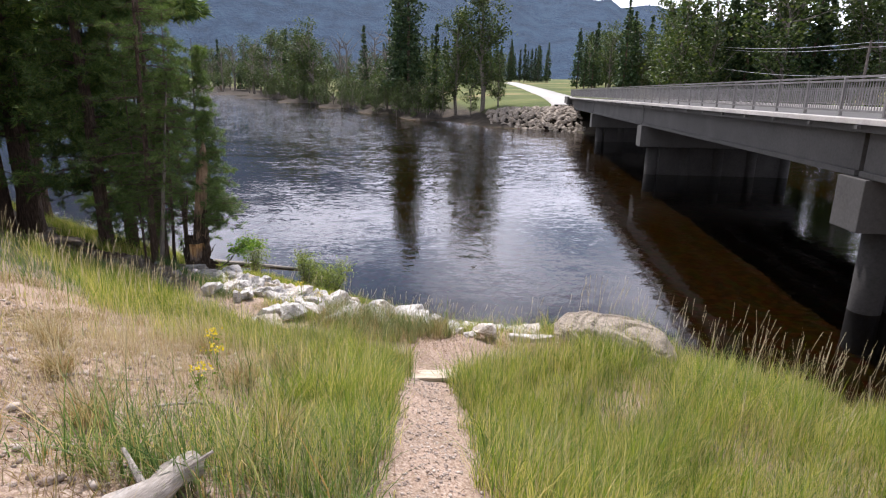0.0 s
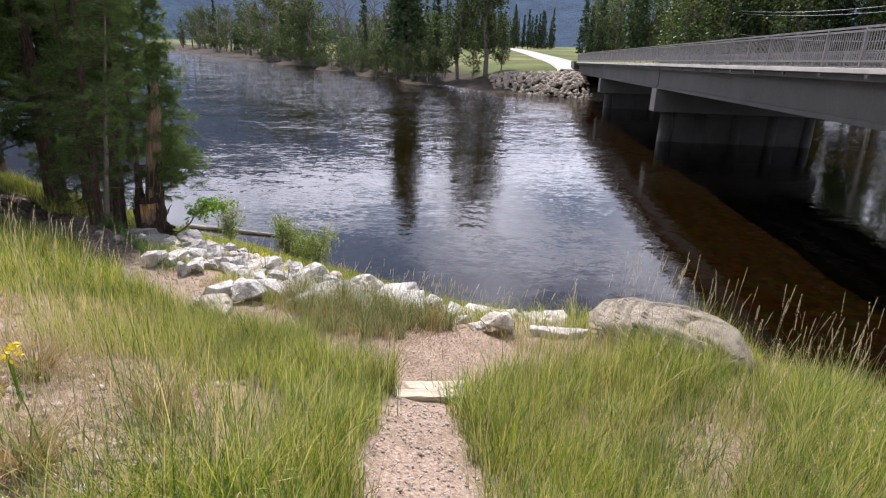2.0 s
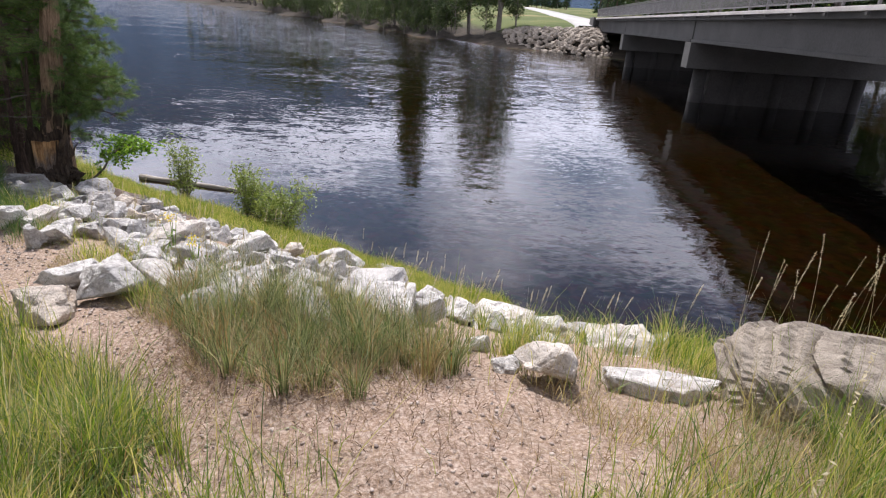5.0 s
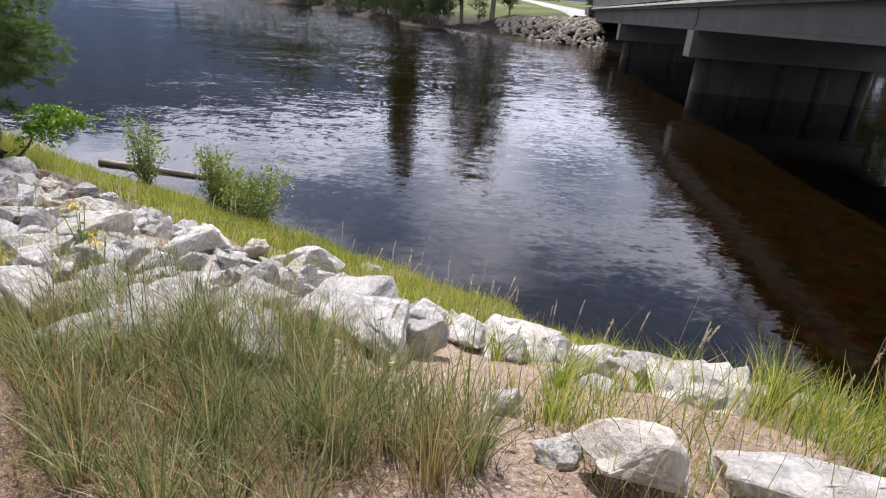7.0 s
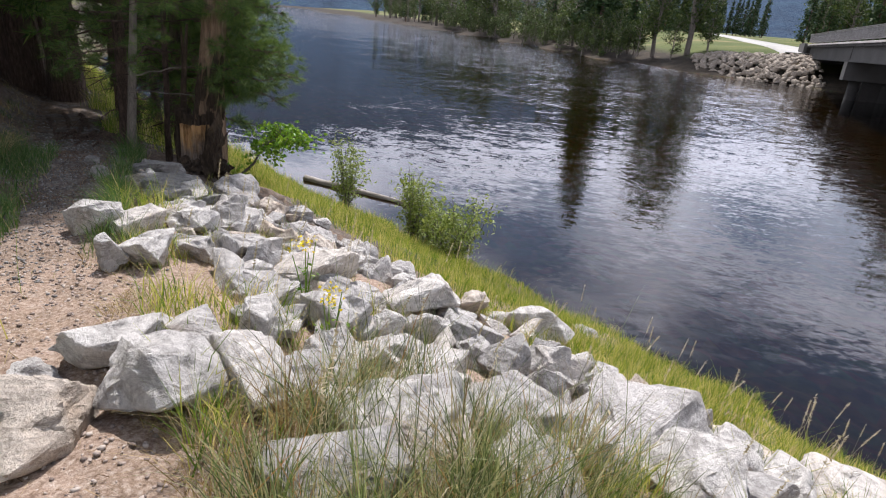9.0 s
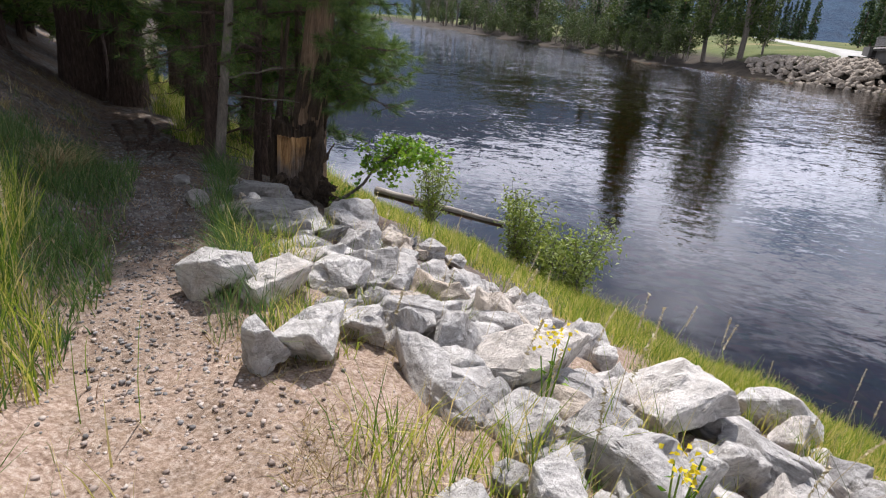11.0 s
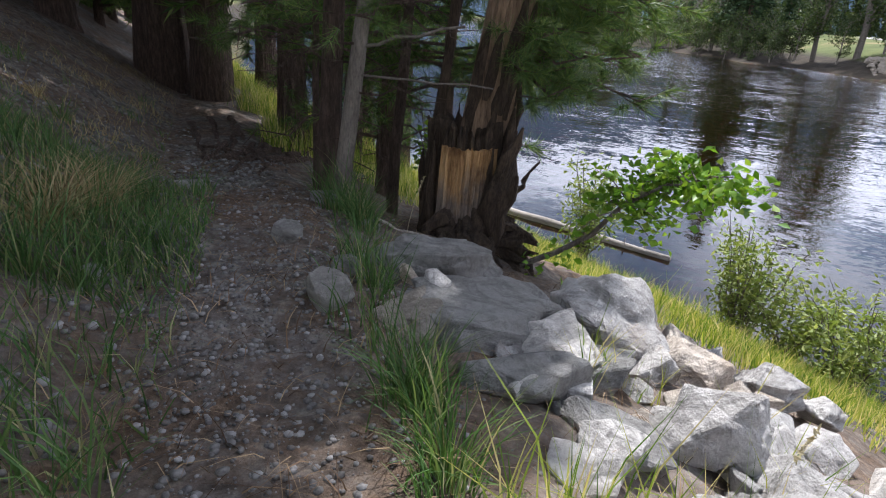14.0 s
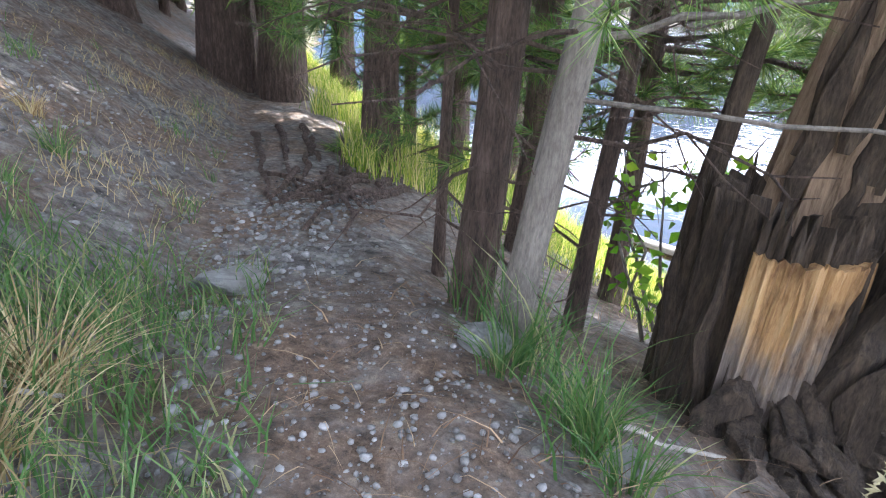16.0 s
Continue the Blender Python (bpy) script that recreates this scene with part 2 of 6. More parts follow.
M = {
    "earth": ground_mat(),
    "water": water_mat(),
    "rock": rock_mat("pale quarry rock", (0.14, 0.13, 0.12), (0.42, 0.4, 0.375), (0.76, 0.735, 0.7), (0.4, 0.3, 0.21)),
    "boulder": rock_mat("tan layered rock", (0.12, 0.1, 0.08), (0.27, 0.225, 0.175), (0.42, 0.365, 0.295), (0.22, 0.175, 0.125)),
    "dark_rock": rock_mat("grey stone and shade-greyed rock", (0.1, 0.1, 0.1), (0.22, 0.215, 0.205), (0.36, 0.35, 0.33), (0.2, 0.17, 0.14)),
    "pebble": pebble_mat("pale pebbles", [(0, (0.15, 0.1, 0.075)), (0.5, (0.33, 0.25, 0.2)), (1, (0.55, 0.47, 0.4))]),
    "dark_pebble": pebble_mat("grey pebbles", [(0, (0.04, 0.036, 0.033)), (0.5, (0.12, 0.113, 0.108)), (0.85, (0.19, 0.185, 0.18)), (1, (0.33, 0.32, 0.31))]),
    # Near-black because the shade under the deck is put into the colour.
    "pier": rough_mat("pier concrete with deck shade in its colour", (0.016, 0.015, 0.014), (0.03, 0.028, 0.026), (0.052, 0.049, 0.046), 0.4, 9, 0.3, 0.01, 0.9),
    "old_trunk": rough_mat("old brown dead trunk", (0.07, 0.042, 0.026), (0.24, 0.155, 0.095), (0.42, 0.3, 0.2), 5, 30, 1.0, 0.06, 0.95, (4, 4, 0.35)),
    "grass": blade_mat("grass", [(0, (0.07, 0.15, 0.02)), (0.3, (0.19, 0.29, 0.035)), (0.58, (0.41, 0.45, 0.075)), (0.76, (0.6, 0.53, 0.19)), (1, (0.78, 0.62, 0.36))], (1.0, 1.0, 0.6), 0.5, 0.42),
    "dull_grass": blade_mat("grey-green grass", [(0, (0.05, 0.1, 0.03)), (0.4, (0.13, 0.21, 0.06)), (0.75, (0.26, 0.33, 0.12)), (0.92, (0.5, 0.44, 0.22)), (1, (0.55, 0.34, 0.16))], (1.0, 1.0, 0.6), 0.5, 0.35),
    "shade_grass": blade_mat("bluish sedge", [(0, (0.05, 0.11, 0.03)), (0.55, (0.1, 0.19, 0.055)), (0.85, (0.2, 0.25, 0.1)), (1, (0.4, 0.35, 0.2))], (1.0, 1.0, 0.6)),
    "dry_grass": blade_mat("dry grass", [(0, (0.20, 0.13, 0.06)), (0.5, (0.42, 0.32, 0.17)), (0.85, (0.55, 0.45, 0.27)), (1, (0.2, 0.24, 0.06))], (1.0, 0.9, 0.6)),
    "grey_grass": blade_mat("grey-green brush", [(0, (0.06, 0.075, 0.03)), (0.35, (0.17, 0.22, 0.085)), (0.65, (0.33, 0.36, 0.18)), (0.86, (0.56, 0.5, 0.32)), (1, (0.42, 0.19, 0.06))], (1.0, 1.0, 0.7)),
    "twig": blade_mat("dead stems", [(0, (0.07, 0.04, 0.025)), (0.6, (0.2, 0.12, 0.07)), (1, (0.42, 0.3, 0.18))], (1.0, 0.9, 0.6), 0.8, 0.1),
    "seed": blade_mat("seed heads", [(0, (0.42, 0.36, 0.22)), (1, (0.66, 0.58, 0.42))], (1.0, 0.9, 0.7)),
    "leaf": blade_mat("bright leaves", [(0, (0.09, 0.2, 0.02)), (0.6, (0.17, 0.32, 0.035)), (1, (0.3, 0.42, 0.07))], (1.0, 1.0, 0.4), 0.4, 0.45),
    "willow": blade_mat("willow leaves", [(0, (0.15, 0.21, 0.05)), (0.6, (0.28, 0.34, 0.1)), (1, (0.42, 0.45, 0.18))], (1.0, 1.0, 0.5), 0.5, 0.4),
    "broadleaf": blade_mat("cottonwood leaves", [(0, (0.03, 0.052, 0.016)), (0.6, (0.062, 0.095, 0.027)), (1, (0.13, 0.16, 0.05))], (1.0, 1.0, 0.5), 0.5, 0.35),
    "needles": blade_mat("pine needles", [(0, (0.05, 0.1, 0.035)), (0.6, (0.12, 0.2, 0.055)), (1, (0.26, 0.31, 0.1))], (1.0, 1.0, 0.5), 0.45, 0.4),
    "far_needles": blade_mat("conifer needles", [(0, (0.022, 0.045, 0.02)), (0.6, (0.04, 0.075, 0.028)), (1, (0.085, 0.12, 0.04))], (1.0, 1.0, 0.5), 0.6, 0.2),
    "flower": blade_mat("yellow petals", [(0, (0.75, 0.55, 0.02)), (1, (0.9, 0.72, 0.05))], (1.0, 1.0, 0.5)),
    "bark": rough_mat("pine bark", (0.018, 0.013, 0.011), (0.09, 0.06, 0.045), (0.25, 0.17, 0.13), 7, 34, 1.0, 0.15, 0.95, (3, 3, 0.6)),
    "grey_bark": rough_mat("grey bark", (0.05, 0.042, 0.035), (0.14, 0.12, 0.1), (0.27, 0.235, 0.2), 6, 34, 0.8, 0.03, 0.95, (2.4, 2.4, 0.7)),
    "rotten": rough_mat("rotten dark wood", (0.01, 0.007, 0.005), (0.048, 0.033, 0.022), (0.15, 0.105, 0.07), 9, 46, 1.0, 0.08, 0.97, (3, 3, 0.5)),
    "dead": rough_mat("weathered grey wood", (0.13, 0.105, 0.085), (0.31, 0.27, 0.23), (0.5, 0.46, 0.41), 7, 40, 0.8, 0.02, 0.9, (3, 3, 0.35)),
    "fresh": split_mat(),
    "timber": rough_mat("sun-bleached timber", (0.3, 0.25, 0.18), (0.5, 0.43, 0.33), (0.62, 0.55, 0.45), 5, 34, 0.6, 0.01, 0.9, (0.4, 3, 3)),
    # Far darker than bare concrete: the girders' shaded side is put into the colour.
    "concrete": rough_mat("weathered concrete with shade in its colour", (0.045, 0.043, 0.04), (0.07, 0.067, 0.063), (0.1, 0.096, 0.09), 0.4, 9, 0.25, 0.01, 0.9),
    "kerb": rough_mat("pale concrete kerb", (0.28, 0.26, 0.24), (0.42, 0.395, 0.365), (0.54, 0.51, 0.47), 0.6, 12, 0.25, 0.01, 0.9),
    "steel": rough_mat("galvanised steel", (0.12, 0.115, 0.11), (0.19, 0.18, 0.17), (0.27, 0.26, 0.25), 1.5, 20, 0.1, 0.002, 0.5, metal=0.4),
    "asphalt": rough_mat("sun-bleached road", (0.3, 0.29, 0.27), (0.4, 0.39, 0.36), (0.48, 0.47, 0.44), 0.3, 8, 0.2, 0.01, 0.9),
    # Blue distance haze is put into the mountain's base colour.
    "mountain": rough_mat("forested mountain in haze blue", (0.006, 0.02, 0.045), (0.016, 0.042, 0.085), (0.034, 0.075, 0.12), 0.012, 0.09, 1.0, 14.0, 1.0),
    "wire": rough_mat("wire", (0.3, 0.3, 0.3), (0.4, 0.4, 0.4), (0.5, 0.5, 0.5), 2, 20, 0, 0, 0.5),
}


# ---- builders ----
def finish(name, bm, material, parent=None, label="", smooth=False):
    me = bpy.data.meshes.new(name)
    bm.to_mesh(me)
    bm.free()
    me.materials.append(material)
    if smooth:
        me.shade_smooth()
    ob = new(name, me)
    ob.parent = parent
    if label:
        ob["label"] = label
    return ob


def part(name, bm, material, parent, label="", smooth=False):
    return finish(name, bm, material, parent, label, smooth)


def raw(name, verts, faces, material, parent=None, smooth=False):
    """One mesh from arrays; faces is a list of (n, k) index arrays."""
    me = bpy.data.meshes.new(name)
    verts = np.asarray(verts, np.float32)
    me.vertices.add(len(verts))
    me.vertices.foreach_set("co", verts.ravel())
    loops = np.concatenate([f.ravel() for f in faces]).astype(np.int32)
    sizes = np.concatenate([np.full(len(f), f.shape[1]) for f in faces]).astype(np.int32)
    me.loops.add(len(loops))
    me.loops.foreach_set("vertex_index", loops)
    me.polygons.add(len(sizes))
    me.polygons.foreach_set("loop_start", np.concatenate([[0], np.cumsum(sizes)[:-1]]).astype(np.int32))
    me.update(calc_edges=True)
    me.materials.append(material)
    if smooth:
        me.shade_smooth()
    ob = new(name, me)
    ob.parent = parent
    return ob


def box(bm, x0, x1, y0, y1, z0, z1, bevel=0.0):
    m = Matrix.Translation(((x0 + x1) / 2, (y0 + y1) / 2, (z0 + z1) / 2)) @ Matrix.Diagonal((x1 - x0, y1 - y0, z1 - z0, 1))
    made = bmesh.ops.create_cube(bm, size=1, matrix=m)["verts"]
    if bevel:
        bmesh.ops.bevel(bm, geom=list({e for v in made for e in v.link_edges}), offset=bevel, segments=2, affect="EDGES", profile=0.6)


def tube(bm, points, radii, sides=8, rough=0.0, rng=None, cap=True, flute=0.0):
    """A tapered limb along points."""
    rings = []
    n = len(points)
    groove = [1 + (rng.uniform(-flute, flute) if rng else 0) for _ in range(sides)]
    for i, (p, r) in enumerate(zip(points, radii)):
        p = Vector(p)
        t = (Vector(points[min(i + 1, n - 1)]) - Vector(points[max(i - 1, 0)])).normalized()
        u = t.orthogonal().normalized() if i == 0 else (rings_u - t * rings_u.dot(t)).normalized()
        rings_u = u
        w = t.cross(u)
        ring = []
        for k in range(sides):
            a = 2 * math.pi * k / sides
            rr = r * groove[k] * (1 + (rng.uniform(-rough, rough) if rng else 0))
            ring.append(bm.verts.new(p + (u * math.cos(a) + w * math.sin(a)) * rr))
        rings.append(ring)
    for a, b in zip(rings, rings[1:]):
        for k in range(sides):
            bm.faces.new((a[k], a[(k + 1) % sides], b[(k + 1) % sides], b[k]))
    if cap:
        bm.faces.new(rings[-1])
        bm.faces.new(rings[0][::-1])


def bent(p0, p1, n, amount, rng):
    p0, p1 = Vector(p0), Vector(p1)
    out = []
    for i in range(n):
        f = i / (n - 1)
        out.append(p0.lerp(p1, f) + Vector([rng.uniform(-amount, amount) for _ in range(3)]) * (math.sin(f * math.pi) + 0.25 * (0 < i)))
    return out


def rock_bm(size, seed, points=15, detail=2, craggy=0.05, flat=0.0):
    """An angular block: the hull of scattered points, its edges softened, its faces chipped."""
    rng = random.Random(seed)
    bm = bmesh.new()
    sx, sy, sz = (s / 2 for s in size)
    for _ in range(points):
        v = Vector([rng.gauss(0, 1) for _ in range(3)]).normalized() * rng.uniform(0.86, 1.1)
        v = Vector((max(-0.85, min(0.85, v.x * 1.1)) * sx, max(-0.85, min(0.85, v.y * 1.1)) * sy, max(-0.8, min(0.8 - flat, v.z * 1.15)) * sz))
        bm.verts.new(v)
    hull = bmesh.ops.convex_hull(bm, input=bm.verts)
    bmesh.ops.delete(bm, geom=[g for g in hull["geom_interior"] if isinstance(g, bmesh.types.BMVert)], context="VERTS")
    s = min(sx, sy, sz)
    bmesh.ops.bevel(bm, geom=list(bm.edges), offset=s * 0.04, segments=1, affect="EDGES")
    bmesh.ops.triangulate(bm, faces=list(bm.faces))
    for _ in range(detail + 1):
        long = [e for e in bm.edges if e.calc_length() > s * 0.26]
        if long and len(bm.verts) < 1100:
            bmesh.ops.subdivide_edges(bm, edges=long, cuts=1)
            bmesh.ops.triangulate(bm, faces=list(bm.faces))
    off = Vector((seed * 3.7, seed * 1.3, seed * 0.7))
    beds = Vector((rng.uniform(-0.6, 0.6), rng.uniform(-0.6, 0.6), 1)).normalized()
    for v in bm.verts:
        q = Vector((v.co.x, v.co.y, v.co.z)) / max(s, 0.01)
        k = noise.noise(q * 0.8 + off) * 0.8 + noise.noise(q * 3.4 + off) * 0.45 + noise.noise(q * 8 + off) * 0.22
        bed = q.dot(beds) * 1.7 + noise.noise(q * 0.9 + off) * 0.5
        ledge = bed - math.floor(bed)
        chip = noise.noise(q * 1.4 + off * 1.7)
        k += (ledge - 0.5) * 0.8 - 7 * max(chip - 0.22, 0)
        v.co += v.co.normalized() * s * craggy * k
    bmesh.ops.recalc_face_normals(bm, faces=list(bm.faces))
    return bm


def blades(name, base, height, lean, width, material, rng, segs=3, parent=None, twist=None):
    """Grass: one curved tapering blade from each base point."""
    n = len(base)
    ang = rng.uniform(0, 2 * np.pi, n)
    dirx, diry = np.cos(ang), np.sin(ang)
    if twist is not None:
        dirx, diry = twist
    side = rng.uniform(0, 2 * np.pi, n)
    sx, sy = np.cos(side), np.sin(side)
    vs = np.zeros((n, segs * 2 + 1, 3), np.float32)
    for i in range(segs + 1):
        f = i / segs
        c = np.stack([base[:, 0] + dirx * lean * height * f ** 1.8, base[:, 1] + diry * lean * height * f ** 1.8,
                      base[:, 2] + height * (f - 0.35 * lean * f ** 2.2)], 1)
        if i == segs:
            vs[:, -1] = c
        else:
            w = (width * (1 - 0.75 * f) / 2)[:, None]
            o = np.stack([sx, sy, np.zeros(n)], 1) * w
            vs[:, 2 * i], vs[:, 2 * i + 1] = c - o, c + o
    k = segs * 2 + 1
    start = (np.arange(n) * k)[:, None]
    faces = [start + np.array([[2 * i, 2 * i + 1, 2 * i + 3, 2 * i + 2]]) for i in range(segs - 1)]
    faces.append(start + np.array([[k - 3, k - 2, k - 1]]))
    return raw(name, vs.reshape(-1, 3), faces, material, parent)


def leaves(centres, size, rng, aspect=1.6, droop=0.0, fold=0.25):
    """Arrays for small folded leaves (two triangles each)."""
    n = len(centres)
    d = rng.normal(size=(n, 3))
    d[:, 2] = d[:, 2] * 0.6 - droop
    d /= np.linalg.norm(d, axis=1)[:, None]
    u = rng.normal(size=(n, 3))
    u -= d * (u * d).sum(1)[:, None]
    u /= np.linalg.norm(u, axis=1)[:, None]
    w = np.cross(d, u)
    size = np.broadcast_to(np.asarray(size, float), (n,))[:, None]
    p0, p1 = centres - d * size * aspect / 2, centres + d * size * aspect / 2
    a, b = centres + u * size / 2 + w * size * fold, centres - u * size / 2 + w * size * fold
    vs = np.stack([p0, a, p1, b], 1).reshape(-1, 3)
    s = (np.arange(n) * 4)[:, None]
    return vs, [s + np.array([[0, 1, 2]]), s + np.array([[0, 2, 3]])]


def needle_tufts(centres, length, count, rng, droop=0.1, width=0.05, ahead=None):
    """Bunches of thin needles round each centre."""
    n = len(centres)
    c = np.repeat(centres, count, 0)
    d = rng.normal(size=(n * count, 3))
    d[:, 2] -= droop
    if ahead is not None:
        d += np.repeat(ahead, count, 0) * 1.1
    d /= np.linalg.norm(d, axis=1)[:, None]
    u = rng.normal(size=d.shape)
    u -= d * (u * d).sum(1)[:, None]
    u /= np.linalg.norm(u, axis=1)[:, None]
    ln = length * rng.uniform(0.6, 1.15, (n * count, 1))
    vs = np.stack([c - u * width * length / 2, c + u * width * length / 2, c + d * ln], 1).reshape(-1, 3)
    return vs, [(np.arange(n * count) * 3)[:, None] + np.array([[0, 1, 2]])]


def thing(name, label, category, x=0, y=0, z=0, group=""):
    e = new(name)
    e.location = (x, y, z)
    return tagged(e, label, category, group)


def ground_z(x, y):
    return float(land(x, y))


# ---- lie of the land: a = along the bank, d = up the bank from the path (metres) ----
FAR_X = [-900, -173, -116, -72, -38, -18, -4, 4, 13, 17, 24, 31, 60, 150, 900]
FAR_Y = [1800, 455, 355, 273, 206, 165, 133, 116, 106, 101, 95, 92, 88, 60, -200]


def wobble(x, y, s, k=0.0):
    return (np.sin(x * s + k) * np.cos(y * s * 1.13 + k * 2) + 0.5 * np.sin(x * s * 2.3 - y * s * 1.7 + k)
            + 0.3 * np.sin(x * s * 4.1 + y * s * 3.7 + 2 * k))


def bank_place(x, y):
    return (y - x) / math.sqrt(2), (9 - x - y) / math.sqrt(2)


def shore(a):
    return np.interp(a, [-60, 5, 7, 10, 14, 18.6, 22, 24, 27, 30, 45, 200], [-9, -8.3, -8.0, -7.5, -6.9, -6.0, -5.2, -4.9, -4.0, -3.2, -1.0, 20])


def land(x, y):
    """Height of the ground (and river bed) at x, y; the water stands at 0."""
    x, y = np.asarray(x, float), np.asarray(y, float)
    a, d = bank_place(x, y)
    ds = shore(a) + 0.18 * wobble(x, y, 1.1)
    zp = np.interp(a, [-30, 4, 6, 8, 11, 14, 16, 18, 20, 24, 60], [3.5, 3.42, 3.35, 3.15, 2.9, 2.72, 2.66, 2.3, 2.1, 1.9, 1.8])
    slope = np.interp(a, [3, 9, 13, 16, 30], [0.45, 0.42, 0.5, 0.62, 0.62])
    top = np.interp(a, [3, 9, 14, 30], [6.2, 7, 20, 26])
    bench = np.interp(a, [6, 8], [0.0, 0.55])
    up = zp + slope * np.clip(d - bench, 0, top) + 0.06 * np.clip(d - bench - top, 0, 30)
    f = np.clip((-d - 0.4) / np.maximum(-ds - 0.4, 0.5), 0, 3)
    down = np.where(f < 1, zp * (1 - f ** np.interp(a, [5, 8], [2.1, 1.25])), -(f - 1) * 2.6)
    near = np.where(d > -0.4, up, down) + 0.035 * wobble(x, y, 2.1, 1.0) + 0.012 * wobble(x, y, 9.0, 2.0)
    gap = y - np.interp(x, FAR_X, FAR_Y)
    lip = np.interp(x, [-200, -40, 0, 12, 18, 26], [1.2, 1.6, 1.8, 1.4, 3.0, 3.6])
    far = np.where(gap > 0, lip * (1 - np.exp(-gap / 4.0)) + 0.012 * np.clip(gap, 0, 600) + 0.1 * wobble(x, y, 0.12), gap * 0.3)
    bed = -1.5 + 0.12 * wobble(x, y, 0.7)
    return np.maximum(np.maximum(near, bed), np.maximum(far, bed))
# ---- end of the land ----


# ---- the setting: ground, river, mountain, far road ----
def spread(lo, hi, step, reach, grow=1.22):
    mid = list(np.arange(lo, hi, step))
    out, s, left, right = [], step, [lo], [hi]
    while left[-1] > -reach or right[-1] < reach:
        s *= grow
        s = min(s, 260)
        left.append(left[-1] - s)
        right.append(right[-1] + s)
    return np.array(left[:0:-1] + mid + right)


def grid(name, xs, ys, height, material):
    gx, gy = np.meshgrid(xs, ys, indexing="ij")
    v = np.stack([gx, gy, height(gx, gy)], -1).reshape(-1, 3)
    i = np.arange(len(xs) * len(ys)).reshape(len(xs), len(ys))
    f = np.stack([i[:-1, :-1], i[1:, :-1], i[1:, 1:], i[:-1, 1:]], -1).reshape(-1, 4)
    return raw(name, v, [f], material, None, True)


ground = grid("ground", spread(-14, 8, 0.11, 4000), spread(0, 22, 0.11, 4000), land, M["earth"])
tagged(ground, "sandy gravel river bank, fields beyond the river", "ground", kind="structure")
river = grid("water", np.linspace(-900, 900, 7), np.linspace(-900, 1800, 7), lambda x, y: x * 0, M["water"])
tagged(river, "brown rippled river water reflecting sky and trees", "river", kind="structure")


def mountain():
    az = np.radians(np.arange(-180, 181, 1.0))
    deg = np.degrees(az)
    el = np.interp(deg, [-180, -60, -25, -8, 5, 14, 22, 27, 35, 60, 180], [5, 9, 12.5, 11.5, 9.4, 8.0, 6.3, 5.6, 5.0, 4.5, 5])
    rows = []
    for f in np.linspace(0, 1, 16):
        r = 1500 + 1300 * f
        h = np.tan(np.radians(el)) * 2800 * f ** 1.15 + 28 * f * (1 - 0.4 * f) * (np.sin(deg * 0.35) + 0.6 * np.sin(deg * 0.83 + 1) + 0.4 * np.sin(deg * 1.9))
        h += 9 * np.sin(deg * 4.3) * f + 6 * np.sin(deg * 9.1 + 2) * f
        rows.append(np.stack([np.sin(az) * r, np.cos(az) * r, h - 10], 1))
    v = np.concatenate(rows)
    n = len(az)
    i = np.arange(len(v)).reshape(16, n)
    f = np.stack([i[:-1, :-1], i[:-1, 1:], i[1:, 1:], i[1:, :-1]], -1).reshape(-1, 4)
    tagged(raw("backdrop", v, [f], M["mountain"], None, True), "wooded ridge beyond the valley, blue distance haze in its colour", "mountain", kind="structure")


mountain()


def road():
    pts = [(28.6, 104), (31, 118), (35, 145), (41, 190), (50, 265), (60, 360)]
    v, f = [], []
    for i, (x, y) in enumerate(pts):
        z = max(ground_z(x, y), 3.2) + 0.35
        v += [(x - 3.2, y, z), (x + 3.6, y, z), (x - 3.5, y, z - 0.5), (x + 3.9, y, z - 0.5)]
    for i in range(len(pts) - 1):
        a, b = 4 * i, 4 * i + 4
        f += [(a, a + 1, b + 1, b), (a + 2, a, b, b + 2), (a + 1, a + 3, b + 3, b + 1)]
    tagged(raw("road", v, [np.array(f)], M["asphalt"]), "pale sunlit road leading off the far end of the bridge", "road", kind="structure")


road()


# ---- the bridge: its near edge runs along (BX, BY) with a slight fall to the far bank ----
BDIR = Vector((0.1585, 0.987, -0.017)).normalized()
BORG = Vector((19.9, 50.4, 4.15))           # underside of the girder's outer face at the middle pier
SPANS = [-63.0, -31.6, 0.0, 28.8, 57.6]     # joints between the girders
YAW = math.atan2(-BDIR.x, BDIR.y)


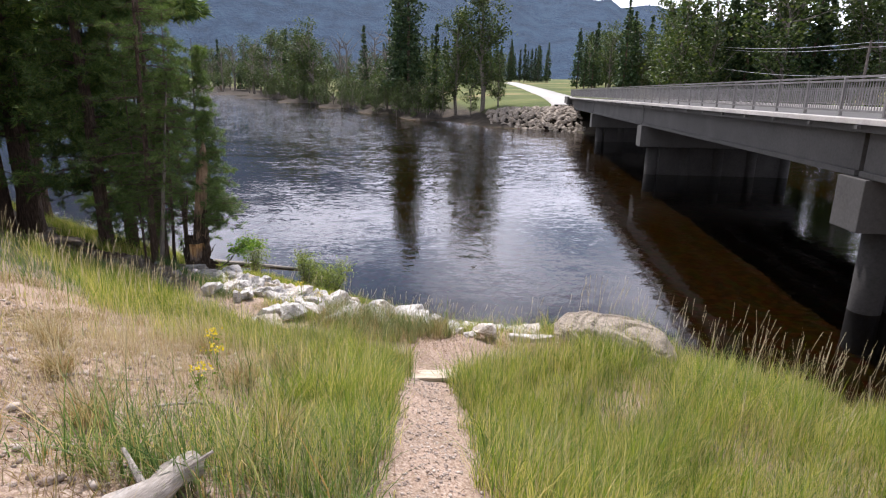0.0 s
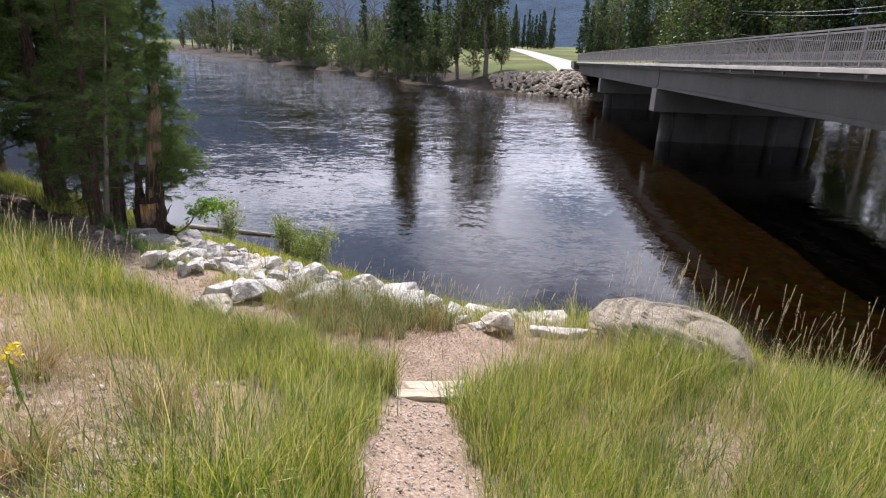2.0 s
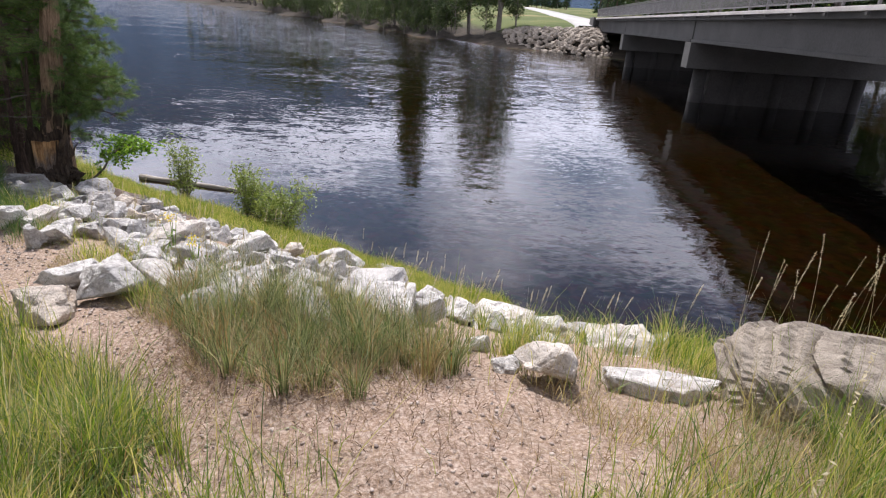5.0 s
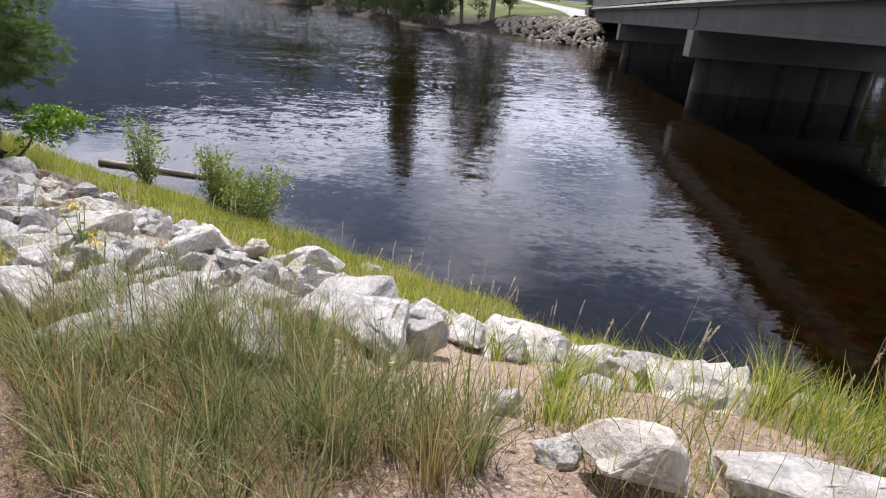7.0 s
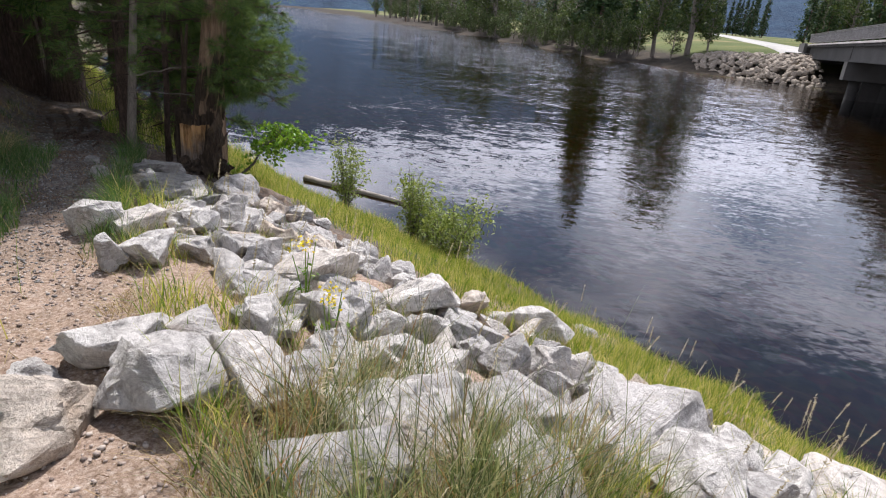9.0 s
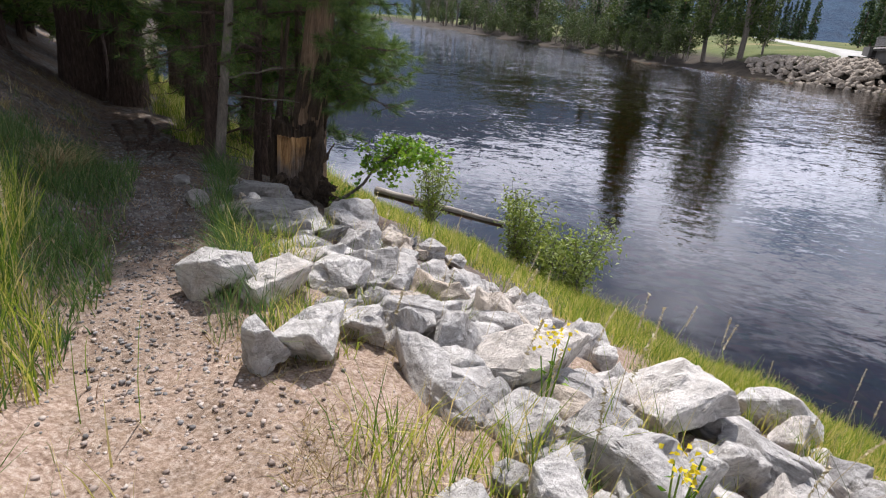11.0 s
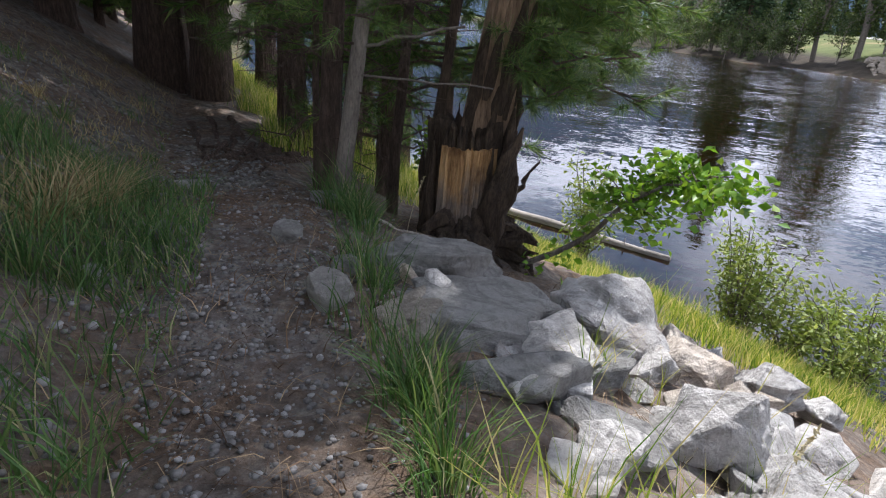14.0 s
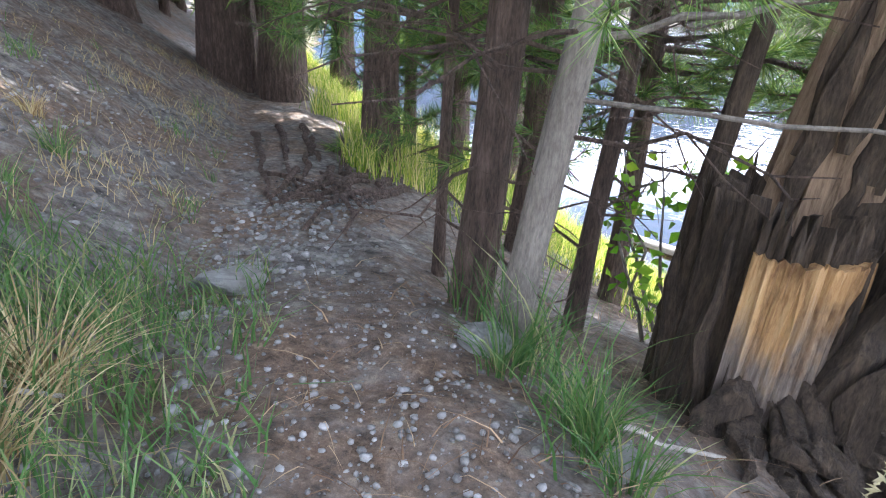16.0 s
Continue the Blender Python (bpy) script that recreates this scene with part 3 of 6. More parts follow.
def bridge():
    b = thing("road_bridge", "long grey concrete road bridge with steel railing over the river", "bridge", *BORG)
    b.matrix_basis = Matrix.Translation(BORG) @ Euler((math.asin(BDIR.z), 0, YAW)).to_matrix().to_4x4()
    y0, y1, wide = -60.0, 56.0, 13.0
    bm = bmesh.new()
    box(bm, -0.35, wide, y0, y1, 1.38, 1.62, 0.02)
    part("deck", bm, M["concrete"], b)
    bm = bmesh.new()
    box(bm, -0.55, 0.05, y0, y1, 1.62, 1.8, 0.02)
    kerb = part("kerb", bm, M["kerb"], b, "pale concrete kerb along the deck edge")
    bm = bmesh.new()
    box(bm, wide - 0.3, wide + 0.3, y0, y1, 1.6, 1.86, 0.03)
    part("kerb", bm, M["kerb"], b)
    for k in range(38):                     # drain blocks under the kerb
        bm = bmesh.new()
        box(bm, -0.6, -0.5, y0 + 3 * k + 1, y0 + 3 * k + 1.16, 1.48, 1.6)
        part("drain", bm, M["concrete"], kerb)
    for gx in (0.0, 2.5, 5.0, 7.5, 10.0, 12.5):   # girders, one to each span
        for s in range(4):
            a, e = SPANS[s] + 0.12, SPANS[s + 1] - 0.12
            bm = bmesh.new()
            box(bm, gx, gx + 0.5, max(a, y0), min(e, y1), 0.0, 1.38, 0.02)
            box(bm, gx - 0.12, gx + 0.62, max(a, y0), min(e, y1), -0.06, 0.14, 0.02)
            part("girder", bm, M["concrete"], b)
    for y in SPANS[1:4]:                    # piers
        bm = bmesh.new()
        box(bm, -0.25, wide + 0.1, y - 0.8, y + 0.8, -1.8, -0.08, 0.04)
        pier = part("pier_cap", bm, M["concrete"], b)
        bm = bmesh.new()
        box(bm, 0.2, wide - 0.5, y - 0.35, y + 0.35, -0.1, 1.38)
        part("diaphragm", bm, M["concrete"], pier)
        bm = bmesh.new()
        box(bm, 1.6, wide - 1.2, y - 0.28, y + 0.28, -7.5, -1.68)
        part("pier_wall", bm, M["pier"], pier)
        for cx in (1.0, 3.7, 6.4, 9.1, 11.8):
            bm = bmesh.new()
            tube(bm, [(cx, y, -7.5), (cx, y, -1.7)], [0.5, 0.5], 20)
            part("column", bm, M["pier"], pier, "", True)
    bm = bmesh.new()                        # far abutment and wing wall
    box(bm, -0.5, wide + 0.4, y1 - 1.2, y1 + 0.6, -4.5, 1.4, 0.05)
    part("abutment", bm, M["concrete"], b)
    bm = bmesh.new()
    box(bm, -0.9, -0.5, y1 - 1.5, y1 + 3.5, 0.6, 1.9, 0.05)
    part("wing_wall", bm, M["concrete"], b)
    for x in (-0.25, wide):                 # railings
        bm = bmesh.new()
        for z in (2.02, 2.98, 3.1):
            box(bm, x - 0.035, x + 0.035, y0, y1, z - 0.035, z + 0.035)
        rail = part("rail", bm, M["steel"], b)
        post = bmesh.new()
        box(post, x - 0.05, x + 0.05, -0.05, 0.05, 1.84, 3.1, 0.01)
        post = part("post", post, M["steel"], rail)
        post.location.y = y0 + 0.5
        for k in range(1, 47):
            o = post.copy()
            scene.collection.objects.link(o)
            o.location.y = y0 + 0.5 + 2.44 * k
        bm = bmesh.new()
        for k in range(int((y1 - y0) / 0.15)):
            y = y0 + 0.15 * k
            box(bm, x - 0.012, x + 0.012, y - 0.014, y + 0.014, 2.02, 2.98)
        tagged(part("railing_infill", bm, M["steel"], rail), kind="stuff")
    return b


bridge()


# ---- riprap: pale angular blocks along the path and shore ----
rock_group = "rocks along the bank"
seed_at = [100]


def rock(x, y, w, h, label, mat="rock", deep=0.85, sink=0.22, yaw=None, tilt=0.25, points=13, detail=2, group=rock_group, name="rock", craggy=0.085):
    seed_at[0] += 1
    rng = random.Random(seed_at[0])
    hz = max(h * 1.15, w * 0.5)
    bm = rock_bm((w * 1.18, w * deep * 1.18, hz), seed_at[0], points, detail, craggy)
    ob = finish(name, bm, M[mat])
    ob.location = (x, y, ground_z(x, y) + hz * (0.5 - sink))
    ob.rotation_euler = (rng.uniform(-tilt, tilt), rng.uniform(-tilt, tilt), rng.uniform(0, 6.3) if yaw is None else yaw)
    return tagged(ob, label, "rock", group)


PALE = "pale angular quarry rock on the river bank"
PATHSIDE = [(-4.23, 13.44, .45, .32), (-3.92, 13.58, .42, .27), (-3.72, 14.01, .42, .28), (-3.81, 14.98, .45, .25), (-3.39, 13.01, .45, .30), (-3.29, 13.42, .37, .24),
            (-3.12, 13.86, .53, .26), (-2.92, 13.10, .44, .24), (-3.16, 14.47, .45, .35), (-2.30, 12.92, .43, .20), (-1.87, 12.86, .51, .39), (-1.96, 14.60, .24, .19),
            (-2.12, 12.40, .31, .31), (-1.59, 13.04, .24, .30), (-1.44, 13.36, .33, .22), (-1.08, 13.67, .60, .32), (-3.50, 12.81, .22, .33)]
for x, y, w, h in PATHSIDE:
    rock(x, y, w, h, PALE)
rock(-2.38, 13.65, .76, .48, "large pale rock with a flat grey face")
rock(-1.58, 13.88, .79, .46, "large white slab-topped rock above the shore grass")
LOWER = [(-0.61, 15.2, .7, .42), (-0.78, 13.19, .40, .47), (-1.22, 12.75, .63, .28), (-0.45, 13.45, .39, .36), (-0.05, 13.76, .40, .26), (-1.08, 12.38, .51, .25),
         (-0.51, 12.90, .34, .31), (0.09, 13.62, .65, .39), (-2.08, 11.48, .56, .42), (-2.47, 11.14, .6, .36), (-2.6, 11.85, .55, .28), (-2.78, 11.5, .24, .15), (-2.30, 12.1, .45, .2),
         (-1.62, 11.99, .55, .22), (-1.15, 11.75, .75, .35), (-0.6, 12.3, .7, .4), (-0.2, 12.1, .5, .3), (-4.1, 14.3, .55, .3), (-3.5, 14.4, .5, .32), (-2.7, 14.25, .4, .3), (-2.5, 14.7, .35, .25), (-1.95, 13.35, .35, .3)]
LOWER += [(-1.2, 11.3, .62, .3), (-0.95, 11.65, .5, .3), (-1.85, 11.65, .6, .28), (0.36, 12.2, .62, .42), (-0.45, 11.65, .55, .3), (0.6, 12.35, .5, .35), (2.1, 13.3, .7, .4)]
for x, y, w, h in LOWER:
    rock(x, y, w, h, PALE)
# Same quarry rock as the pale pile; the pines' shade is put into its grey.
SHADE_GREY = "quarry rock under the pines, shade put into its grey"
for x, y, w, h in [(-5.5, 15.72, .68, .36), (-5.02, 15.42, .78, .34), (-5.3, 15.12, .4, .2), (-4.75, 15.0, .5, .25), (-5.25, 15.72, .35, .2), (-4.55, 15.5, .45, .28), (-4.4, 14.9, .42, .25)]:
    rock(x, y, w, h, SHADE_GREY, "dark_rock", sink=0.42, tilt=0.12)
rock(-4.52, 16.02, .62, .45, "big blocky rock between the stump and the shore grass", yaw=0.4, sink=0.25, tilt=0.1)
LANDING = [(0.09, 12.6, .94, .5), (0.66, 12.95, .46, .46), (1.0, 13.5, .7, .3), (1.55, 13.05, .9, .35), (1.98, 12.2, .46, .46), (1.05, 11.05, .26, .2), (1.21, 10.45, .24, .16),
           (1.42, 10.25, .46, .42), (2.66, 12.5, .64, .26), (2.47, 11.6, .68, .27), (-1.09, 15.3, .5, .23), (-0.02, 17.2, .38, .19), (2.2, 12.0, .4, .3), (3.2, 12.2, .4, .25)]
for x, y, w, h in LANDING:
    rock(x, y, w, h, "pale angular rock edging the sandy landing", craggy=0.09, sink=0.36)
rock(2.3, 10.3, .8, .42, "broad white rock beside the tan boulder", deep=0.7, yaw=-0.3, tilt=0.1, sink=0.36)
rock(5.36, 15.04, .37, .28, "small rock at the water's edge", "boulder", sink=0.2)


def boulder(x, y, size, yaw):
    """A long boulder of tilted beds: each bed stands a little proud of the next, with an open crack between."""
    bm = bmesh.new()
    bmesh.ops.create_icosphere(bm, subdivisions=6, radius=1.0)
    dip = Vector((0.5, -0.25, 0.8)).normalized()
    for v in bm.verts:
        p = v.co.copy()
        c = Vector([math.copysign(abs(k) ** 0.72, k) for k in p])
        c.z -= 0.22 * max(c.x, 0) ** 2 + 0.1 * max(-c.x - 0.4, 0)
        c *= 1 + 0.09 * noise.noise(p * 1.3 + Vector((4, 1, 7))) + 0.05 * noise.noise(p * 3.1)
        bed = p.dot(dip) * 2.9 + 0.35 * noise.noise(p * 1.1) + 0.08 * noise.noise(p * 5)
        f = bed - math.floor(bed)
        strong = 0.5 + 0.5 * noise.noise(p * 1.7 + Vector((9, 2, 3)))
        left = 1.0 if p.x < 0.15 else 0.45
        c *= 1 + left * (0.07 * (f - 0.5) - 0.2 * strong * max(0.0, 1 - abs(f - 0.5) * 11)) + 0.012 * noise.noise(p * 9) + 0.006 * noise.noise(p * 22)
        v.co = Vector((c.x * size[0] / 2, c.y * size[1] / 2, c.z * size[2] / 2))
    ob = finish("boulder", bm, M["boulder"])
    ob.location, ob.rotation_euler = (x, y, ground_z(x, y) + size[2] * 0.02), (0.06, 0.1, yaw)
    return tagged(ob, "huge tan layered boulder with dark cracks in the grass", "rock")


boulder(3.66, 9.95, (2.0, 1.2, 1.0), -0.35)

# smaller blocks that fill the gaps of the pile
rngr = random.Random(5)
shapes = [rock_bm((0.3, 0.27, 0.2), 300 + k, 13, 1, 0.06) for k in range(7)]
shapes = [finish("rock", bm, M["rock"]) for bm in shapes]
for k, o in enumerate(shapes):
    x, y = -2.6 + 0.35 * k, 13.4 - 0.25 * k
    o.location = (x, y, ground_z(x, y) + 0.03)
    tagged(o, "small pale broken rock in the bank pile", "rock", rock_group)
mids = [finish("rock", rock_bm((0.5, 0.42, 0.36), 340 + k, 13, 3, 0.1), M["rock"]) for k in range(8)]
for k, o in enumerate(mids):
    x, y = -3.9 + 0.42 * k, 14.55 - 0.3 * k
    o.location = (x, y, ground_z(x, y) + 0.06)
    tagged(o, PALE, "rock", rock_group)
n_mid = 0
while n_mid < 95:
    a, d = rngr.uniform(7.8, 14.7), rngr.uniform(-4.6, -0.95)
    x, y = (9 - d * math.sqrt(2) - a * math.sqrt(2)) / 2, (9 - d * math.sqrt(2) + a * math.sqrt(2)) / 2
    lim = -2.3 - 0.28 * (15.5 - a)
    if d < lim or (a < 9.8 and d > -2.5) or (x > -0.9 and d > -2.6):
        continue
    s = rngr.uniform(0.6, 1.25)
    o = copy_thing(mids[n_mid % 8], pose(x, y, ground_z(x, y) + rngr.uniform(0.0, 0.1), rngr.uniform(-35, 35), rngr.uniform(-35, 35), rngr.uniform(0, 360)))
    o.scale = (s, s * rngr.uniform(0.8, 1.2), s * rngr.uniform(0.8, 1.1))
    n_mid += 1
for k in range(46):
    a, d = rngr.uniform(4.6, 8.8), rngr.uniform(-7.2, -3.0)
    x, y = (9 - d * math.sqrt(2) - a * math.sqrt(2)) / 2, (9 - d * math.sqrt(2) + a * math.sqrt(2)) / 2
    if (x - 3.72) ** 2 + (y - 10.3) ** 2 < 1.2:
        continue
    s = rngr.uniform(0.4, 1.1)
    o = copy_thing(mids[k % 8], pose(x, y, ground_z(x, y) + rngr.uniform(-0.04, 0.06), rngr.uniform(-25, 25), rngr.uniform(-25, 25), rngr.uniform(0, 360)))
    o.scale = (s, s, s * 0.8)
n_small = 0
while n_small < 160:
    a, d = rngr.uniform(8.2, 15.0), rngr.uniform(-4.2, -0.75)
    x, y = (9 - d * math.sqrt(2) - a * math.sqrt(2)) / 2, (9 - d * math.sqrt(2) + a * math.sqrt(2)) / 2
    lim = -1.9 - 0.24 * (16 - a)
    if d < lim or (a < 10.2 and d > -2.2) or (x > -0.9 and d > -2.6):
        continue
    o = copy_thing(shapes[n_small % 7], pose(x, y, ground_z(x, y) + rngr.uniform(-0.02, 0.07), rngr.uniform(-30, 30), rngr.uniform(-30, 30), rngr.uniform(0, 360)))
    s = rngr.uniform(0.45, 1.25)
    o.scale = (s, s * rngr.uniform(0.8, 1.2), s)
    n_small += 1

# river-rounded stones on and beside the path
for x, y, w, h, lab in [(-6.8, 15.28, .17, .12, "pale rounded stone beside the trail"), (-6.27, 15.6, .15, .13, "grey rounded stone on the trail"), (-6.6, 14.7, .1, .08, "pale cobble in the grass"),
                        (-8.02, 16.55, .32, .13, "long grey cobble lying across the trail edge"), (-6.7, 16.58, .2, .13, "tan rounded stone under the pines"),
                        (-5.58, 14.98, .2, .12, "grey cobble by the shaded rocks"), (-5.7, 15.3, .16, .1, "grey cobble by the shaded rocks"), (-6.1, 16.2, .12, .1, "pale cobble by the stump")]:
    rock(x, y, w, h, lab, "dark_rock", sink=0.3, points=40, detail=1, group="trail stones", name="stone", craggy=0.02)


def pebbles(name, label, count, where, lo, hi, seed, mat="pebble"):
    """Loose gravel: many small stones in one piece of ground cover."""
    rng = random.Random(seed)
    protos = []
    for k in range(8):
        bm = bmesh.new()
        bmesh.ops.create_icosphere(bm, subdivisions=1, radius=0.5)
        wild = 0.36 if mat == "pebble" else 0.13
        for v in bm.verts:
            v.co = Vector((v.co.x, v.co.y * 0.85, v.co.z * 0.6)) * rng.uniform(1 - wild, 1 + wild)
        bm.verts.index_update()
        protos.append((np.array([v.co[:] for v in bm.verts]), np.array([[v.index for v in f.verts] for f in bm.faces])))
        bm.free()
    vs, fs, at, n = [], [], 0, 0
    while n < count:
        x, y = where(rng)
        v, f = protos[rng.randrange(8)]
        s = lo + (hi - lo) * rng.random() ** 3
        t = rng.uniform(0, 6.3)
        c, q = math.cos(t), math.sin(t)
        vs.append(np.stack([x + s * (v[:, 0] * c - v[:, 1] * q), y + s * (v[:, 0] * q + v[:, 1] * c), ground_z(x, y) + s * (v[:, 2] + 0.12)], 1))
        fs.append(f + at)
        at += len(v)
        n += 1
    ob = raw(name, np.concatenate(vs), [np.concatenate(fs)], M[mat], None, mat != "pebble")
    tagged(ob, label, "gravel", kind="stuff")


def along_stair(r):
    y = r.uniform(1.2, 8.1)
    return trail_x(y) + r.gauss(0, 0.2), y


def trail_x(y):
    return np.interp(y, [0, 4.2, 8, 9], [0.1, 0.3, 0.38, 0.45])


def along_trail(r):
    a = r.triangular(11, 17.5, 14.5)
    d = r.gauss(np.interp(a, [8, 10, 11, 12.4, 14.3, 16, 19], [0.0, 0.15, 0.35, 0.25, 0.0, -0.22, -0.2]), 0.35)
    return (9 - d * math.sqrt(2) - a * math.sqrt(2)) / 2, (9 - d * math.sqrt(2) + a * math.sqrt(2)) / 2


def on_slope(r):
    return r.uniform(-5.5, -0.3), r.uniform(2.0, 9.0)


def under_pines(r):
    a, d = r.uniform(13.5, 22), r.uniform(0.2, 5)
    return (9 - d * math.sqrt(2) - a * math.sqrt(2)) / 2, (9 - d * math.sqrt(2) + a * math.sqrt(2)) / 2


pebbles("gravel", "loose pale gravel on the stepped footpath", 4200, along_stair, 0.005, 0.034, 1)
pebbles("gravel", "grey rounded river gravel on the trail", 7500, along_trail, 0.006, 0.034, 2, "dark_pebble")
pebbles("gravel", "broken stones on the dry slope", 5200, on_slope, 0.01, 0.085, 3)
pebbles("gravel", "small stones and chips on the sandy landing", 1700, lambda r: (r.gauss(0.6, 1.1), r.gauss(9.9, 0.9)), 0.004, 0.036, 5)
pebbles("gravel", "stones and clods on the bare slope under the pines", 7000, under_pines, 0.008, 0.06, 4, "dark_pebble")


def in_wash(r):
    f = r.random()
    return -7.9 - 1.5 * f + r.gauss(0, 0.28), 16.6 + 2.0 * f + r.gauss(0, 0.3)


pebbles("gravel", "pale washed gravel below the bare roots", 1700, in_wash, 0.01, 0.055, 6, "dark_pebble")


def early_trail(r):
    a, d = r.uniform(7.5, 12.5), r.gauss(0.1, 0.35)
    return (9 - d * math.sqrt(2) - a * math.sqrt(2)) / 2, (9 - d * math.sqrt(2) + a * math.sqrt(2)) / 2


pebbles("gravel", "pale chips and grit on the sunny trail", 4200, early_trail, 0.004, 0.034, 7)


def timber_step(x, y, z, length, yaw=0.0):
    rng = random.Random(int(y * 100))
    t = thing("timber_step", "sun-bleached squared timber step across the footpath", "step", x, y, z, "path steps")
    t.rotation_euler.z = yaw
    bm = bmesh.new()
    box(bm, -length / 2, length / 2, -0.075, 0.075, -0.14, 0, 0.012)
    bmesh.ops.subdivide_edges(bm, edges=[e for e in bm.edges if e.calc_length() > 0.5], cuts=9)
    for v in bm.verts:
        v.co += Vector((0, rng.uniform(-0.006, 0.006), rng.uniform(-0.008, 0.004)))
    part("beam", bm, M["timber"], t)
    for sx in (-0.4, 0.4):
        bm = bmesh.new()
        tube(bm, [(sx * length, 0, -0.02), (sx * length, 0, 0.008)], [0.012, 0.012], 8)
        part("spike", bm, M["steel"], t)
    return t


timber_step(0.36, 8.28, ground_z(0.36, 8.28) + 0.07, 1.25)
timber_step(0.38, 8.58, ground_z(0.38, 8.58) + 0.05, 1.2, 0.03)


def log(name, p0, p1, r0, r1, mat, label, seed, sides=14, snags=3):
    rng = random.Random(seed)
    t = thing(name, label, "log", *p0)
    p1 = Vector(p1) - Vector(p0)
    t.rotation_euler = p1.to_track_quat("Z", "Y").to_euler()
    p1 = Vector((0, 0, p1.length))
    bm = bmesh.new()
    tube(bm, bent((0, 0, 0), p1, 7, r0 * 0.25, rng), np.linspace(r0, r1, 7), sides, 0.09, rng)
    part("trunk", bm, M[mat], t, "", True)
    for _ in range(snags):
        q = p1 * rng.uniform(0.2, 0.9)
        bm = bmesh.new()
        tube(bm, [q, q + Vector((rng.uniform(-.2, .2), rng.uniform(0.1, .2), rng.uniform(0.0, 0.1)))], [r1 * 0.3, r1 * 0.12], 6)
        part("branch_stub", bm, M[mat], t)
    return t


log("log", (-1.12, 2.62, ground_z(-1.12, 2.62) + 0.06), (-0.93, 3.38, ground_z(-0.93, 3.38) + 0.12), 0.062, 0.072, "dead", "short split grey weathered log on the gravel slope", 4, snags=2)
log("log", (-8.0, 24.95, 0.04), (-4.3, 23.9, 0.03), 0.1, 0.06, "dead", "bleached drift log lying in the shallows", 6, snags=4)


# ---- grasses ----
def keep(x, y, z):
    """How thickly grass grows, from 0 to 1."""
    a, d = bank_place(x, y)
    on_path = np.clip((np.abs(x - trail_x(y)) - 0.31 - 0.07 * wobble(x, y, 3.3) - 0.05 * wobble(x, y, 11.0)) / 0.16, 0, 1)
    g = np.where(y < 8.15, on_path, 1.0)
    sand = ((x - 0.3) / 1.25) ** 2 + ((y - 9.65) / 1.4) ** 2 < 1 + 0.3 * wobble(x, y, 2.3)
    brushy = (((a - 8.0) / 1.45) ** 2 + ((d + 1.15) / 0.85) ** 2 < 1) & (d < -0.35)
    g = np.where(sand & (y > 8.1) & ~brushy, 0.05, g)
    trail = (np.abs(d - np.interp(a, [8, 10, 11, 12.4, 14.3, 16, 19], [0.0, 0.15, 0.35, 0.25, 0.0, -0.22, -0.2])) < np.interp(a, [8, 10, 11, 12.4, 14.3, 16], [0.26, 0.35, 0.5, 0.35, 0.3, 0.3]) + 0.1 * wobble(x, y, 1.7)) & (a > 7)
    g = np.where(trail, 0.02, g)
    g = np.where((z < 0.03), 0, g)
    return g


def scatter(rng, n, x0, x1, y0, y1, dense):
    x, y = rng.uniform(x0, x1, n), rng.uniform(y0, y1, n)
    z = land(x, y)
    m = rng.uniform(0, 1, n) < keep(x, y, z) * dense(x, y, z)
    return np.stack([x[m], y[m], z[m] - 0.01], 1)


def sward(name, label, material, rng, n, area, dense, h, lean, w, segs=3):
    p = scatter(rng, n, *area, dense)
    k = len(p)
    clump = (0.8 + 0.3 * np.clip(wobble(p[:, 0], p[:, 1], 1.9, 3.0), -1, 1) + 0.22 * np.clip(wobble(p[:, 0], p[:, 1], 7.3, 1.0), -1, 1)) * np.where(rng.uniform(0, 1, k) < 0.07, 1.45, 1.0)
    ob = blades(name, p, rng.uniform(h[0], h[1], k) * clump, rng.uniform(lean[0], lean[1], k), rng.uniform(w[0], w[1], k), M[material], rng, segs)
    return tagged(ob, label, "grass", kind="stuff")


rg = np.random.default_rng(11)
patchy = lambda x, y, s, k, lo, hi: np.clip((wobble(x, y, s, k) - lo) / (hi - lo), 0, 1)
# tall green grass right of the steps
sward("grass", "tall green grass on the bank beside the steps", "grass", rg, 112000, (0.55, 8.9, 2.6, 11.6),
      lambda x, y, z: np.clip((8.4 - x + 0.7 * wobble(x, y, 1.3)) / 1.8, 0, 1) * np.clip((y - 3.0 + 0.4 * wobble(x, y, 1.7)) / 1.0, 0, 1) * np.where(bank_place(x, y)[1] < -4.3, 0.25, 0.92) * np.where((x < 2.75 - 0.3 * wobble(x, y, 1.3)) & (y > 8.9), 0.06, 1.0) * (0.4 + 0.6 * patchy(x, y, 1.4, 0.3, -0.9, 0.0)), (0.22, 0.68), (0.02, 0.6), (0.004, 0.0095))
sward("grass_stems", "thin pale upright stems through the green grass", "seed", rg, 9000, (0.6, 8.2, 3.0, 10.5), lambda x, y, z: 0.3 + 0.7 * patchy(x, y, 1.3, 2.0, -0.3, 0.6), (0.45, 0.8), (0.03, 0.35), (0.0025, 0.004), 3)
sward("grass_stems", "thin pale upright stems beside the footpath", "seed", rg, 8000, (-3.0, 0.15, 3.4, 9.6), lambda x, y, z: 0.2 + 0.8 * patchy(x, y, 1.3, 5.0, -0.3, 0.6), (0.35, 0.75), (0.03, 0.4), (0.0025, 0.004), 3)
